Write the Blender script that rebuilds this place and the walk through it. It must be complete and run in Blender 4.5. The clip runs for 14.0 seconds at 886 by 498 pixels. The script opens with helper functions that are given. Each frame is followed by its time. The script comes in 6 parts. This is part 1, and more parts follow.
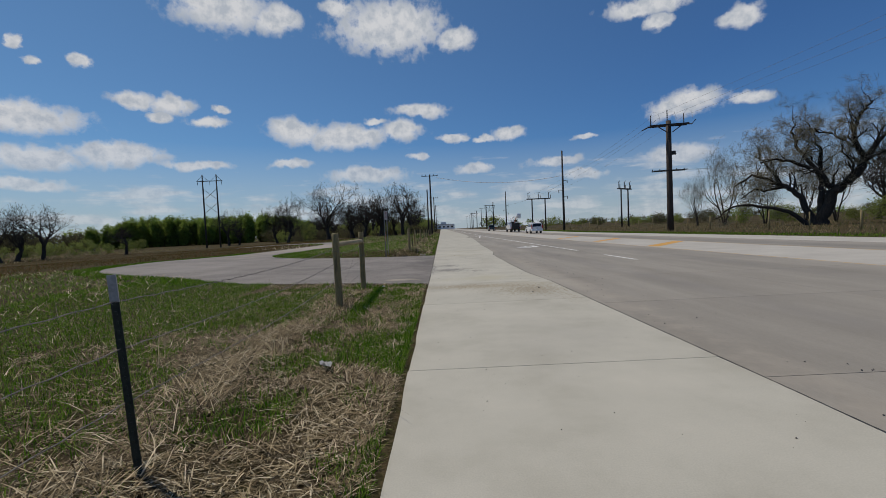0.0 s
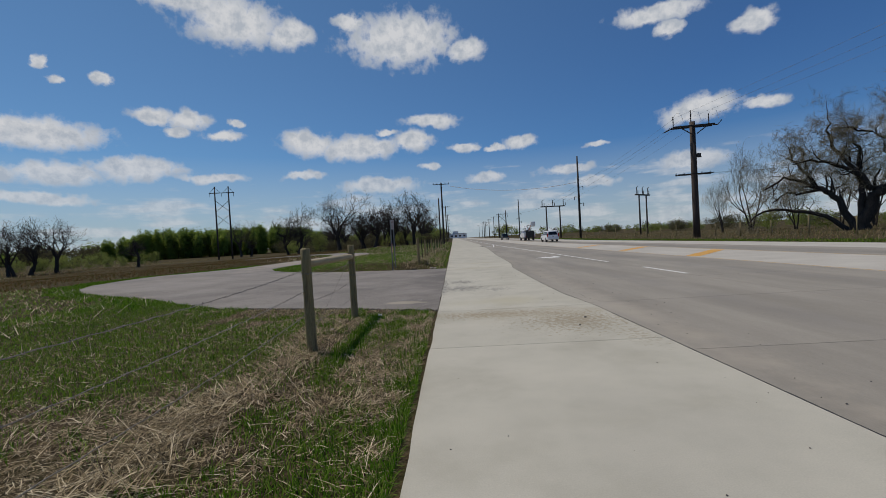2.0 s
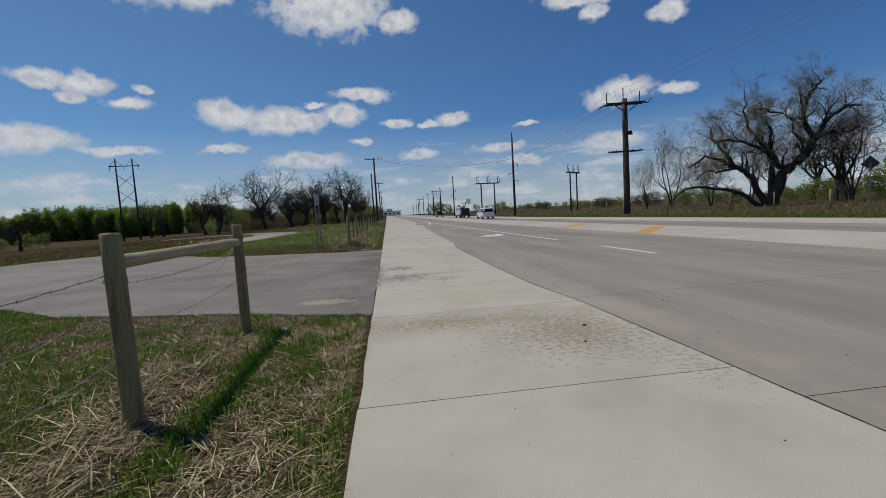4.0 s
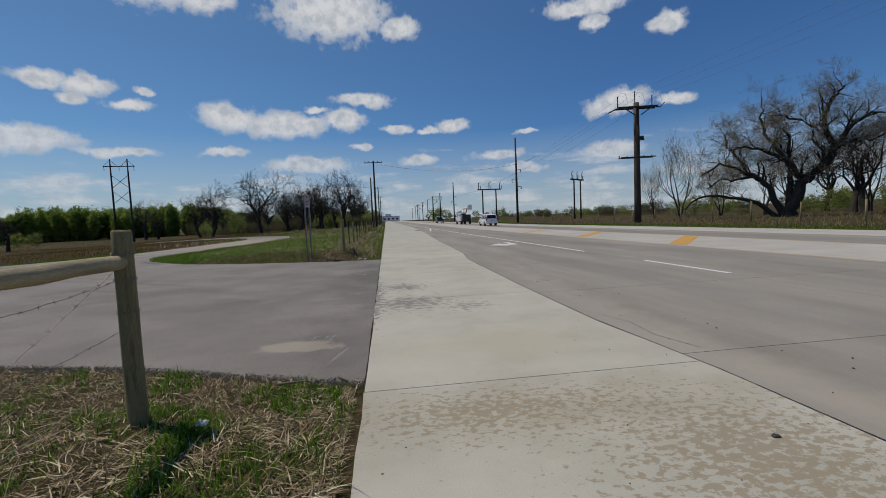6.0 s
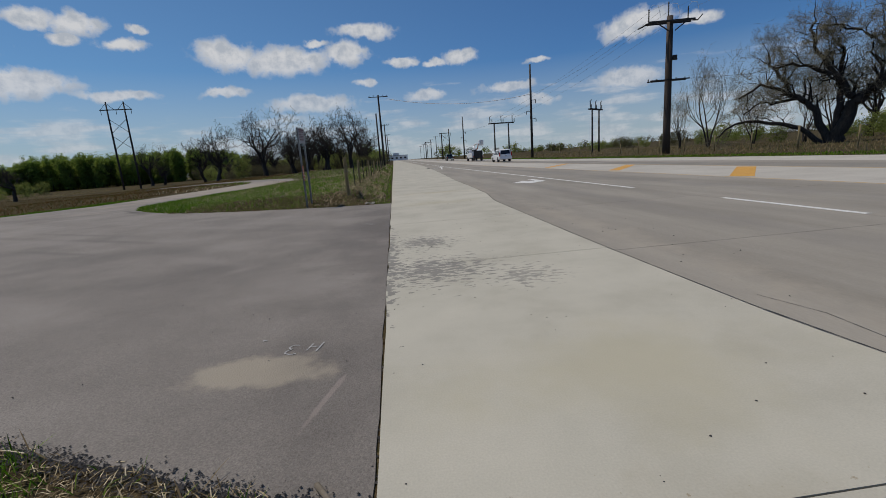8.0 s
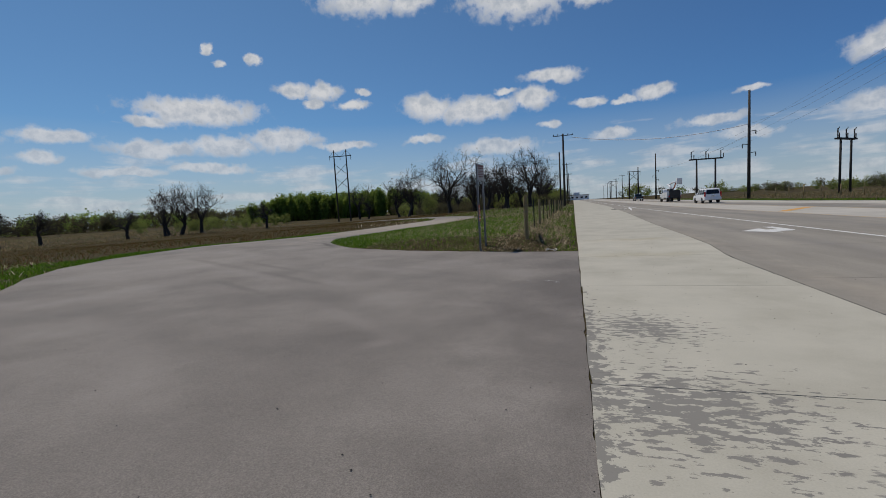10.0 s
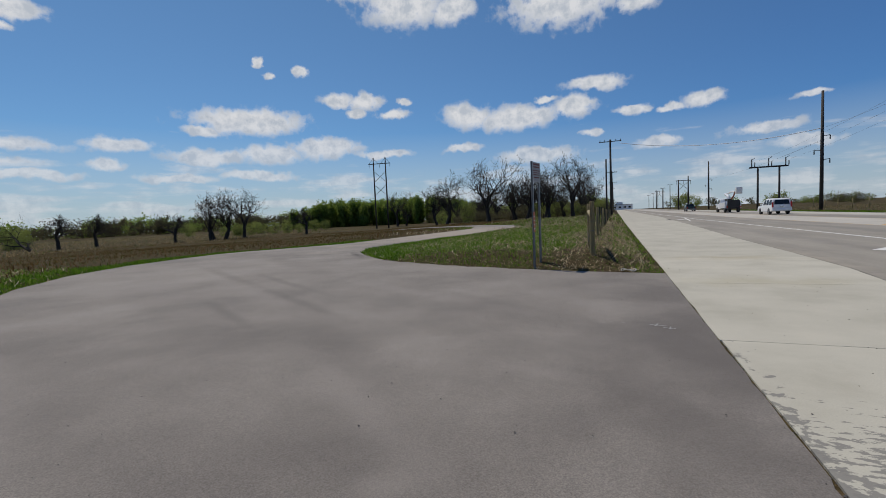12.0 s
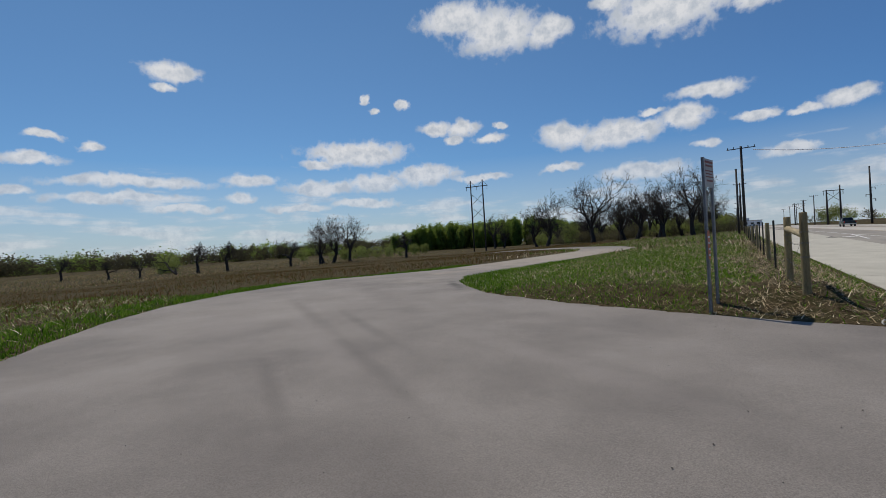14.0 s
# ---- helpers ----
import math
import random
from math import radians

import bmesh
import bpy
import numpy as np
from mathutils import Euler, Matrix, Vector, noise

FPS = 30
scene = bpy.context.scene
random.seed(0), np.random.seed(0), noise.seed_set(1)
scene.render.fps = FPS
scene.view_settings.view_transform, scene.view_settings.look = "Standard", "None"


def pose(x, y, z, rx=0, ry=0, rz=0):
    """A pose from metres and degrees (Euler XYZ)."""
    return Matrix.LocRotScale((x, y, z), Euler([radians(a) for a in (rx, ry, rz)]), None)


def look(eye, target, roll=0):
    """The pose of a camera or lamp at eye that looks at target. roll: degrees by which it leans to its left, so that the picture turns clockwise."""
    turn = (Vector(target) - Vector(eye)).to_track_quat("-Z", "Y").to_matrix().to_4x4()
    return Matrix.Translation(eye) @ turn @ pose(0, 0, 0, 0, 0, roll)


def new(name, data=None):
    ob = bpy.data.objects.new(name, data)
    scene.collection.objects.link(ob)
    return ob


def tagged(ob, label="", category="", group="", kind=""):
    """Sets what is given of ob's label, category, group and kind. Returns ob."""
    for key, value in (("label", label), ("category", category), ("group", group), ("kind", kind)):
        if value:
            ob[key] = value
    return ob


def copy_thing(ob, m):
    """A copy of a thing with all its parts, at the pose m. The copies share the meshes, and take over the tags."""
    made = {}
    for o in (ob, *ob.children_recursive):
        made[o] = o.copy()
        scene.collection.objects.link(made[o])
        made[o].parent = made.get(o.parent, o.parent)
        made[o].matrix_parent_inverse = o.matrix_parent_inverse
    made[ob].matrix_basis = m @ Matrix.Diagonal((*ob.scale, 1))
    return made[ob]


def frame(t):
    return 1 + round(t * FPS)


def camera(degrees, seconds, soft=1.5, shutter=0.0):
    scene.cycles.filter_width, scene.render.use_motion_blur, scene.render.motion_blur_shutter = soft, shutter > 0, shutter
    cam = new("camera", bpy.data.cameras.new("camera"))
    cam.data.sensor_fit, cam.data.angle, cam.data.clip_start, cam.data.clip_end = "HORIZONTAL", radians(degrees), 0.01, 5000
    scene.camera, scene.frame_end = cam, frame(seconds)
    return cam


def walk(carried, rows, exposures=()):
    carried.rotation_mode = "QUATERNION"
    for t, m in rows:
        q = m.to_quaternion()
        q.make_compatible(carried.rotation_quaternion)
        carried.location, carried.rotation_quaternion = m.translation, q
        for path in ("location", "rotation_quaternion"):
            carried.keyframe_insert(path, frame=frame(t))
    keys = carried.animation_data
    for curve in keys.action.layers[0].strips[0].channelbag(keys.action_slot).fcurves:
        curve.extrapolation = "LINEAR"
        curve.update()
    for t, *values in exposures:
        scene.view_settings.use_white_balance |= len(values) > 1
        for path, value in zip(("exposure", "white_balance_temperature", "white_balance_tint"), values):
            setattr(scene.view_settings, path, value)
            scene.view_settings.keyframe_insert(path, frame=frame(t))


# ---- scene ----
cam = camera(90.8, 14.0, soft=0.85)
PATH = [
    (0, (0.032, 0.175, 1.388), (0.037, 2.173, 1.3), -2.6),
    (0.5, (0.06, 0.79, 1.399), (0.095, 2.787, 1.285), -3.7),
    (1, (0.008, 1.502, 1.405), (-0.068, 3.499, 1.345), -5.3),
    (1.5, (0.048, 1.9, 1.419), (-0.017, 3.899, 1.391), -4.3),
    (2, (0.031, 2.58, 1.428), (-0.018, 4.578, 1.385), -3.2),
    (2.5, (0.039, 3.204, 1.429), (0.206, 5.194, 1.311), -2.7),
    (2.7, (0.038, 3.469, 1.423), (0.17, 5.46, 1.291), -3.0),
    (4.8, (-0.075, 6.092, 1.394), (0.222, 8.063, 1.227), -3.7),
    (5, (-0.072, 6.35, 1.381), (0.21, 8.326, 1.263), -4.1),
    (5.5, (-0.088, 6.963, 1.397), (0.258, 8.928, 1.271), -4.1),
    (6, (-0.1, 7.615, 1.399), (0.153, 9.594, 1.264), -2.6),
    (6.5, (-0.145, 8.221, 1.379), (0.138, 10.192, 1.188), -2.8),
    (7, (-0.144, 8.766, 1.372), (-0.052, 10.755, 1.182), -5.4),
    (7.5, (-0.147, 9.389, 1.31), (0.131, 11.325, 0.893), -4.3),
    (8, (-0.156, 9.97, 1.313), (0.031, 11.919, 0.905), -4.2),
    (8.5, (-0.158, 10.495, 1.311), (-0.007, 12.441, 0.871), -4.0),
    (9, (-0.189, 11.07, 1.356), (-0.419, 13.031, 1.035), -3.1),
    (9.2, (-0.239, 11.288, 1.357), (-0.585, 13.243, 1.116), -3.2),
    (11.3, (-0.887, 13.457, 1.292), (-1.535, 15.342, 1.128), -3.3),
    (11.5, (-0.995, 13.681, 1.307), (-1.633, 15.569, 1.143), -2.8),
    (12, (-1.297, 14.264, 1.321), (-2.033, 16.119, 1.182), -2.6),
    (12.5, (-1.679, 14.821, 1.358), (-2.528, 16.628, 1.239), -3.4),
    (13, (-2.009, 15.408, 1.355), (-3.055, 17.112, 1.339), -3.0),
    (13.5, (-2.372, 15.972, 1.37), (-3.502, 17.622, 1.362), -4.1),
    (14, (-2.703, 16.476, 1.393), (-3.826, 18.131, 1.379), -3.5),
]
walk(cam, [(t, look(e, g, r)) for t, e, g, r in PATH], exposures=[(0, -0.68), (7, -0.68), (9, -0.74), (11.5, -0.54), (14, -0.5)])

# ---------------------------------------------------------------- light
SUN_EL, SUN_AZ = 62.0, -59.0        # degrees; azimuth from +y towards +x
sun_way = Vector((math.sin(radians(SUN_AZ)) * math.cos(radians(SUN_EL)),
                  math.cos(radians(SUN_AZ)) * math.cos(radians(SUN_EL)), math.sin(radians(SUN_EL))))
sun = new("sun", bpy.data.lights.new("sun", "SUN"))
sun.data.energy, sun.data.angle, sun.data.color = 4.3, radians(0.5), (1.0, 0.915, 0.79)
sun.matrix_world = look((0, 0, 60), Vector((0, 0, 60)) - sun_way)

# clouds: azimuth, elevation, half width, half height, in degrees
CLOUDS = [
    # high puffs ahead
    (-30.8, 27.2, 4.4, 1.6), (-25.4, 25.4, 5.4, 2.7), (-19.2, 24.5, 2.6, 1.5), (-5.5, 24.4, 6.8, 2.9), (3.0, 23.1, 2.6, 1.2), (-11.9, 26.4, 2.1, 0.8),
    (25.9, 23.5, 4.8, 0.9), (27.1, 21.7, 1.3, 0.8), (34.9, 20.2, 1.8, 1.0), (29.4, 12.6, 4.0, 1.3), (35.2, 12.5, 1.9, 0.6),
    # the long one over the road's end and its neighbours
    (-17.7, 12.7, 3.0, 1.5), (-11.4, 12.2, 5.6, 1.5), (-4.4, 12.7, 2.4, 1.3), (-2.0, 15.2, 3.2, 0.8), (-7.8, 14.1, 1.4, 0.4),
    (-34.2, 15.1, 2.0, 0.8), (-30.8, 14.9, 2.1, 0.9), (-31.9, 13.6, 1.3, 0.6), (-27.3, 13.4, 1.9, 0.6), (-26.1, 14.8, 0.8, 0.45),
    (-38.0, 17.9, 0.8, 0.6), (-43.6, 18.7, 0.5, 0.6), (-42.3, 17.2, 0.8, 0.4),
    (2.1, 11.6, 1.9, 0.5), (6.2, 11.3, 1.6, 0.4), (9.2, 11.8, 2.0, 0.7), (-18.5, 8.8, 2.3, 0.55), (-2.5, 9.5, 1.4, 0.5),
    (4.8, 7.8, 2.6, 0.6), (15.0, 7.9, 3.3, 0.65), (28.5, 7.4, 3.3, 1.0), (18.2, 10.6, 1.3, 0.35), (-9.2, 7.2, 4.6, 0.9), (18.1, 6.2, 2.4, 0.6),
    # flat-bottomed ones over the field
    (-44.6, 12.4, 6.4, 1.5), (-49.9, 11.1, 2.2, 0.6), (-57.4, 9.1, 3.2, 0.8), (-58.7, 7.1, 1.9, 0.6), (-49.0, 8.2, 4.5, 1.0), (-42.4, 8.5, 4.0, 1.2),
    (-35.5, 9.3, 4.0, 1.2), (-28.4, 8.5, 3.6, 0.55), (-52.1, 5.8, 3.8, 0.5), (-44.0, 6.0, 4.2, 0.55),
    (-65.2, 20.6, 2.7, 0.9), (-65.7, 19.2, 1.1, 0.4), (-76.0, 12.9, 1.3, 0.4), (-72.9, 12.3, 1.0, 0.5), (-76.9, 10.8, 2.2, 0.55),
    (-69.0, 8.8, 7.2, 0.7), (-69.9, 7.0, 7.0, 0.5), (-64.7, 5.9, 3.7, 0.5), (-78.5, 7.8, 1.4, 0.5),
]


def build_world():
    world = bpy.data.worlds.new("sky")
    scene.world = world
    world.use_nodes = True
    nt = world.node_tree
    nt.nodes.clear()

    def node(kind, **kw):
        n = nt.nodes.new(kind)
        for k, v in kw.items():
            if k == "op":
                n.operation = v
        return n

    def math_(op, a, b=None, c=None):
        n = node("ShaderNodeMath", op=op)
        for i, v in enumerate((a, b, c)):
            if v is None:
                continue
            if isinstance(v, (int, float)):
                n.inputs[i].default_value = v
            else:
                nt.links.new(v, n.inputs[i])
        return n.outputs[0]

    def vec(op, a, b):
        n = node("ShaderNodeVectorMath", op=op)
        for i, v in enumerate((a, b)):
            if v is None:
                continue
            if isinstance(v, tuple):
                n.inputs[i].default_value = v
            else:
                nt.links.new(v, n.inputs[i])
        return n.outputs["Value"] if op == "LENGTH" else n.outputs["Vector"]

    def noise_(vector, scale, detail, rough=0.5):
        n = node("ShaderNodeTexNoise")
        n.inputs["Scale"].default_value, n.inputs["Detail"].default_value = scale, detail
        n.inputs["Roughness"].default_value = rough
        nt.links.new(vector, n.inputs["Vector"])
        return n.outputs["Fac"]

    sky = node("ShaderNodeTexSky")
    sky.sky_type, sky.sun_disc = "NISHITA", False
    sky.sun_elevation, sky.sun_rotation = radians(SUN_EL), radians(SUN_AZ)
    sky.air_density, sky.dust_density, sky.ozone_density = 1.0, 0.0, 4.5
    co = node("ShaderNodeTexCoord").outputs["Generated"]
    xyz = node("ShaderNodeSeparateXYZ")
    nt.links.new(co, xyz.inputs[0])
    x, y, z = xyz.outputs
    deg = 180 / math.pi
    az = math_("MULTIPLY", math_("ARCTAN2", x, y), deg)
    el = math_("MULTIPLY", math_("ARCSINE", z), deg)
    plane = node("ShaderNodeCombineXYZ")
    nt.links.new(az, plane.inputs[0])
    nt.links.new(el, plane.inputs[1])
    p = plane.outputs[0]
    # puffy warp of the outlines
    n1 = noise_(p, 0.22, 6.0, 0.58)
    n2 = noise_(vec("ADD", p, (41.0, 17.0, 3.0)), 0.22, 6.0, 0.58)
    warp = node("ShaderNodeCombineXYZ")
    nt.links.new(math_("MULTIPLY", math_("SUBTRACT", n1, 0.5), 4.2), warp.inputs[0])
    nt.links.new(math_("MULTIPLY", math_("SUBTRACT", n2, 0.5), 2.4), warp.inputs[1])
    q = vec("ADD", p, warp.outputs[0])
    best = None
    for a, e, w, h in CLOUDS:
        m = node("ShaderNodeVectorMath", op="MULTIPLY_ADD")
        nt.links.new(q, m.inputs[0])
        m.inputs[1].default_value, m.inputs[2].default_value = (1 / w, 1 / h, 0.0), (-a / w, -e / h, 0.0)
        d = vec("LENGTH", m.outputs[0], None)
        best = d if best is None else math_("MINIMUM", best, d)
    billow = noise_(p, 0.7, 8.0, 0.58)
    edge = math_("ADD", best, math_("MULTIPLY", math_("SUBTRACT", billow, 0.5), 1.5))
    mask = node("ShaderNodeMapRange")
    mask.interpolation_type = "SMOOTHSTEP"
    for i, v in ((1, 1.30), (2, 0.60), (3, 0.0), (4, 1.0)):
        mask.inputs[i].default_value = v
    nt.links.new(edge, mask.inputs[0])
    # low bank of clouds towards the horizon, flattened by distance
    low = vec("MULTIPLY", p, (0.085, 0.42, 1.0))
    bank = noise_(low, 1.5, 5.0, 0.52)
    height = node("ShaderNodeMapRange")
    for i, v in ((1, 12.0), (2, 4.5), (3, -0.22), (4, 0.07)):
        height.inputs[i].default_value = v
    nt.links.new(el, height.inputs[0])
    bankmask = node("ShaderNodeMapRange")
    bankmask.interpolation_type = "SMOOTHSTEP"
    for i, v in ((1, 0.50), (2, 0.68), (3, 0.0), (4, 0.55)):
        bankmask.inputs[i].default_value = v
    nt.links.new(math_("ADD", bank, height.outputs[0]), bankmask.inputs[0])
    # distance veils the low ones
    clear = node("ShaderNodeMapRange")
    for i, v in ((1, 3.0), (2, 13.0), (3, 0.62), (4, 1.0)):
        clear.inputs[i].default_value = v
    nt.links.new(el, clear.inputs[0])
    cover = math_("MAXIMUM", math_("MULTIPLY", mask.outputs[0], clear.outputs[0]), bankmask.outputs[0])
    # cloud colour: bright tops and blue-grey hollows
    ramp = node("ShaderNodeValToRGB")
    ramp.color_ramp.elements[0].position, ramp.color_ramp.elements[0].color = 0.36, (6.5, 7.1, 8.0, 1)
    ramp.color_ramp.elements[1].position, ramp.color_ramp.elements[1].color = 0.58, (9.6, 9.75, 10.1, 1)
    nt.links.new(billow, ramp.inputs[0])
    mix = node("ShaderNodeMix")
    mix.data_type = "RGBA"
    nt.links.new(cover, mix.inputs["Factor"])
    haze = node("ShaderNodeMapRange")
    for i, v in ((1, 11.0), (2, 0.5), (3, 0.0), (4, 0.8)):
        haze.inputs[i].default_value = v
    nt.links.new(el, haze.inputs[0])
    # the sky deepens away from the sun
    toward = node("ShaderNodeVectorMath", op="DOT_PRODUCT")
    nt.links.new(co, toward.inputs[0])
    toward.inputs[1].default_value = sun_way
    near = node("ShaderNodeMapRange")
    for i, v in ((1, 0.25), (2, 0.78), (3, 0.0), (4, 1.0)):
        near.inputs[i].default_value = v
    nt.links.new(toward.outputs["Value"], near.inputs[0])
    deepen = node("ShaderNodeMix")
    deepen.data_type = "RGBA"
    deepen.inputs[6].default_value, deepen.inputs[7].default_value = (0.52, 0.82, 1.13, 1), (0.86, 1.08, 1.16, 1)
    nt.links.new(near.outputs[0], deepen.inputs["Factor"])
    blue = vec("MULTIPLY", sky.outputs[0], deepen.outputs[2])
    veil = node("ShaderNodeMix")
    veil.data_type = "RGBA"
    veil.inputs[7].default_value = (5.9, 6.8, 7.7, 1)
    nt.links.new(haze.outputs[0], veil.inputs["Factor"])
    nt.links.new(blue, veil.inputs[6])
    nt.links.new(veil.outputs[2], mix.inputs[6])
    nt.links.new(ramp.outputs[0], mix.inputs[7])
    bg = node("ShaderNodeBackground")
    bg.inputs["Strength"].default_value = 0.10
    nt.links.new(mix.outputs[2], bg.inputs["Color"])
    out = node("ShaderNodeOutputWorld")
    nt.links.new(bg.outputs[0], out.inputs[0])


build_world()

# ---------------------------------------------------------------- materials


def material(name, colors, scale=4.0, rough=0.85, metal=0.0, bump=0.2, bump_scale=60.0, spread=0.0, grain=0.15, coords="Object", detail=6.0,
             stretch=None, spec=0.5):
    """Two or more base colours blended by a broad noise, a fine grain over it, and bump. spread: variation from piece to piece."""
    m = bpy.data.materials.new(name)
    m.use_nodes = True
    nt = m.node_tree
    b = nt.nodes["Principled BSDF"]
    b.inputs["Roughness"].default_value, b.inputs["Metallic"].default_value = rough, metal
    b.inputs["Specular IOR Level"].default_value = spec
    tc = nt.nodes.new("ShaderNodeTexCoord")
    co = tc.outputs[coords]
    if stretch:
        mp = nt.nodes.new("ShaderNodeMapping")
        mp.inputs["Scale"].default_value = stretch
        nt.links.new(co, mp.inputs[0])
        co = mp.outputs[0]
    n = nt.nodes.new("ShaderNodeTexNoise")
    n.inputs["Scale"].default_value, n.inputs["Detail"].default_value = scale, detail
    n.inputs["Roughness"].default_value = 0.62
    nt.links.new(co, n.inputs["Vector"])
    r = nt.nodes.new("ShaderNodeValToRGB")
    el = r.color_ramp.elements
    while len(el) < len(colors):
        el.new(0.5)
    for i, c in enumerate(colors):
        el[i].position = 0.33 + 0.34 * i / max(1, len(colors) - 1)
        el[i].color = (*c, 1)
    nt.links.new(n.outputs["Fac"], r.inputs[0])
    g = nt.nodes.new("ShaderNodeTexNoise")
    g.inputs["Scale"].default_value, g.inputs["Detail"].default_value = bump_scale, 4.0
    nt.links.new(co, g.inputs["Vector"])
    val = nt.nodes.new("ShaderNodeMapRange")
    for i, v in ((1, 0.25), (2, 0.75), (3, 1 - grain), (4, 1 + grain)):
        val.inputs[i].default_value = v
    nt.links.new(g.outputs["Fac"], val.inputs[0])
    last = val.outputs[0]
    if spread:
        oi = nt.nodes.new("ShaderNodeObjectInfo")
        sp = nt.nodes.new("ShaderNodeMapRange")
        sp.inputs[3].default_value, sp.inputs[4].default_value = 1 - spread, 1 + spread
        nt.links.new(oi.outputs["Random"], sp.inputs[0])
        mu = nt.nodes.new("ShaderNodeMath")
        mu.operation = "MULTIPLY"
        nt.links.new(last, mu.inputs[0])
        nt.links.new(sp.outputs[0], mu.inputs[1])
        last = mu.outputs[0]
    mul = nt.nodes.new("ShaderNodeVectorMath")
    mul.operation = "SCALE"
    nt.links.new(r.outputs[0], mul.inputs[0])
    nt.links.new(last, mul.inputs["Scale"])
    nt.links.new(mul.outputs[0], b.inputs["Base Color"])
    if bump:
        bp = nt.nodes.new("ShaderNodeBump")
        bp.inputs["Strength"].default_value, bp.inputs["Distance"].default_value = bump, 0.02
        nt.links.new(g.outputs["Fac"], bp.inputs["Height"])
        nt.links.new(bp.outputs[0], b.inputs["Normal"])
    return m


M_PATH = material("path_concrete", [(0.40, 0.375, 0.305), (0.46, 0.435, 0.36), (0.50, 0.47, 0.39)], 0.8, 0.9, bump=0.12, bump_scale=90, spread=0.04, grain=0.07)
M_ROAD = material("road_concrete", [(0.235, 0.212, 0.175), (0.28, 0.254, 0.212), (0.33, 0.30, 0.25)], 0.5, 0.88, bump=0.15, bump_scale=70, spread=0.06, grain=0.08, stretch=(1.6, 0.25, 1))
M_MEDIAN = material("median_concrete", [(0.42, 0.39, 0.34), (0.50, 0.47, 0.41)], 0.6, 0.9, bump=0.12, bump_scale=70, spread=0.05, grain=0.07)
M_SEAM = material("joint_filler", [(0.035, 0.03, 0.027), (0.07, 0.062, 0.055)], 6, 0.95, bump=0.3)
M_ASPHALT = material("asphalt", [(0.168, 0.149, 0.132), (0.212, 0.189, 0.166), (0.26, 0.233, 0.206)], 0.45, 0.9, bump=0.45, bump_scale=120, grain=0.36)
M_SOIL = material("soil_and_thatch", [(0.028, 0.02, 0.011), (0.09, 0.067, 0.037), (0.042, 0.04, 0.016), (0.15, 0.115, 0.068)], 3.2, 1.0, bump=1.0, bump_scale=45, grain=0.55, spec=0.05)


def stain(m, cx, cy, sx, sy, color, amount, lo, hi, scale=6.0, stretch=(1, 1, 1), turn=0.0, weight=2.2):
    """A blotch of another colour, broken up by noise, on the base colour of m; centre and half sizes in metres."""
    nt = m.node_tree
    b = nt.nodes["Principled BSDF"]
    old = b.inputs["Base Color"].links[0].from_socket
    tc = nt.nodes.new("ShaderNodeTexCoord")
    mp = nt.nodes.new("ShaderNodeMapping")
    mp.vector_type = "TEXTURE"
    mp.inputs["Location"].default_value = (cx, cy, 0)
    mp.inputs["Rotation"].default_value = (0, 0, radians(turn))
    mp.inputs["Scale"].default_value = (sx, sy, 1)
    nt.links.new(tc.outputs["Object"], mp.inputs[0])
    ln = nt.nodes.new("ShaderNodeVectorMath")
    ln.operation = "LENGTH"
    nt.links.new(mp.outputs[0], ln.inputs[0])
    st = nt.nodes.new("ShaderNodeMapping")
    st.inputs["Scale"].default_value = stretch
    nt.links.new(tc.outputs["Object"], st.inputs[0])
    n = nt.nodes.new("ShaderNodeTexNoise")
    n.inputs["Scale"].default_value, n.inputs["Detail"].default_value, n.inputs["Roughness"].default_value = scale, 5, 0.65
    nt.links.new(st.outputs[0], n.inputs["Vector"])
    add = nt.nodes.new("ShaderNodeMath")
    add.operation = "MULTIPLY_ADD"
    nt.links.new(n.outputs["Fac"], add.inputs[0])
    add.inputs[1].default_value = weight
    nt.links.new(ln.outputs["Value"], add.inputs[2])
    mr = nt.nodes.new("ShaderNodeMapRange")
    mr.interpolation_type = "SMOOTHSTEP"
    for i, v in ((1, hi), (2, lo), (3, 0.0), (4, amount)):
        mr.inputs[i].default_value = v
    nt.links.new(add.outputs[0], mr.inputs[0])
    mx = nt.nodes.new("ShaderNodeMix")
    mx.data_type = "RGBA"
    mx.inputs[7].default_value = (*color, 1)
    nt.links.new(mr.outputs[0], mx.inputs["Factor"])
    nt.links.new(old, mx.inputs[6])
    nt.links.new(mx.outputs[2], b.inputs["Base Color"])


# dirt on the path: flaked silt before the driveway, grey scuffs beside it, faint yellow wash
SILT, SCUFF = (0.27, 0.215, 0.13), (0.205, 0.195, 0.175)
stain(M_PATH, 1.3, 10.6, 2.2, 0.9, (0.36, 0.315, 0.225), 0.75, 0.9, 2.1, 1.8)
stain(M_PATH, 1.95, 9.75, 1.1, 1.05, SILT, 0.7, 3.25, 3.6, 14.0, (1, 1.3, 1), 0, 6.0)
stain(M_PATH, 0.6, 10.65, 1.3, 0.5, SILT, 0.7, 3.2, 3.55, 14.0, (1, 1.4, 1), 0, 6.0)
stain(M_PATH, 2.5, 8.5, 0.45, 1.0, SILT, 0.5, 2.9, 3.2, 15.0, (1, 1, 1), 0, 6.0)
stain(M_PATH, 0.2, 16.9, 0.62, 0.65, SCUFF, 0.9, 3.4, 3.55, 11, (0.7, 1.7, 1), 0, 6.0)
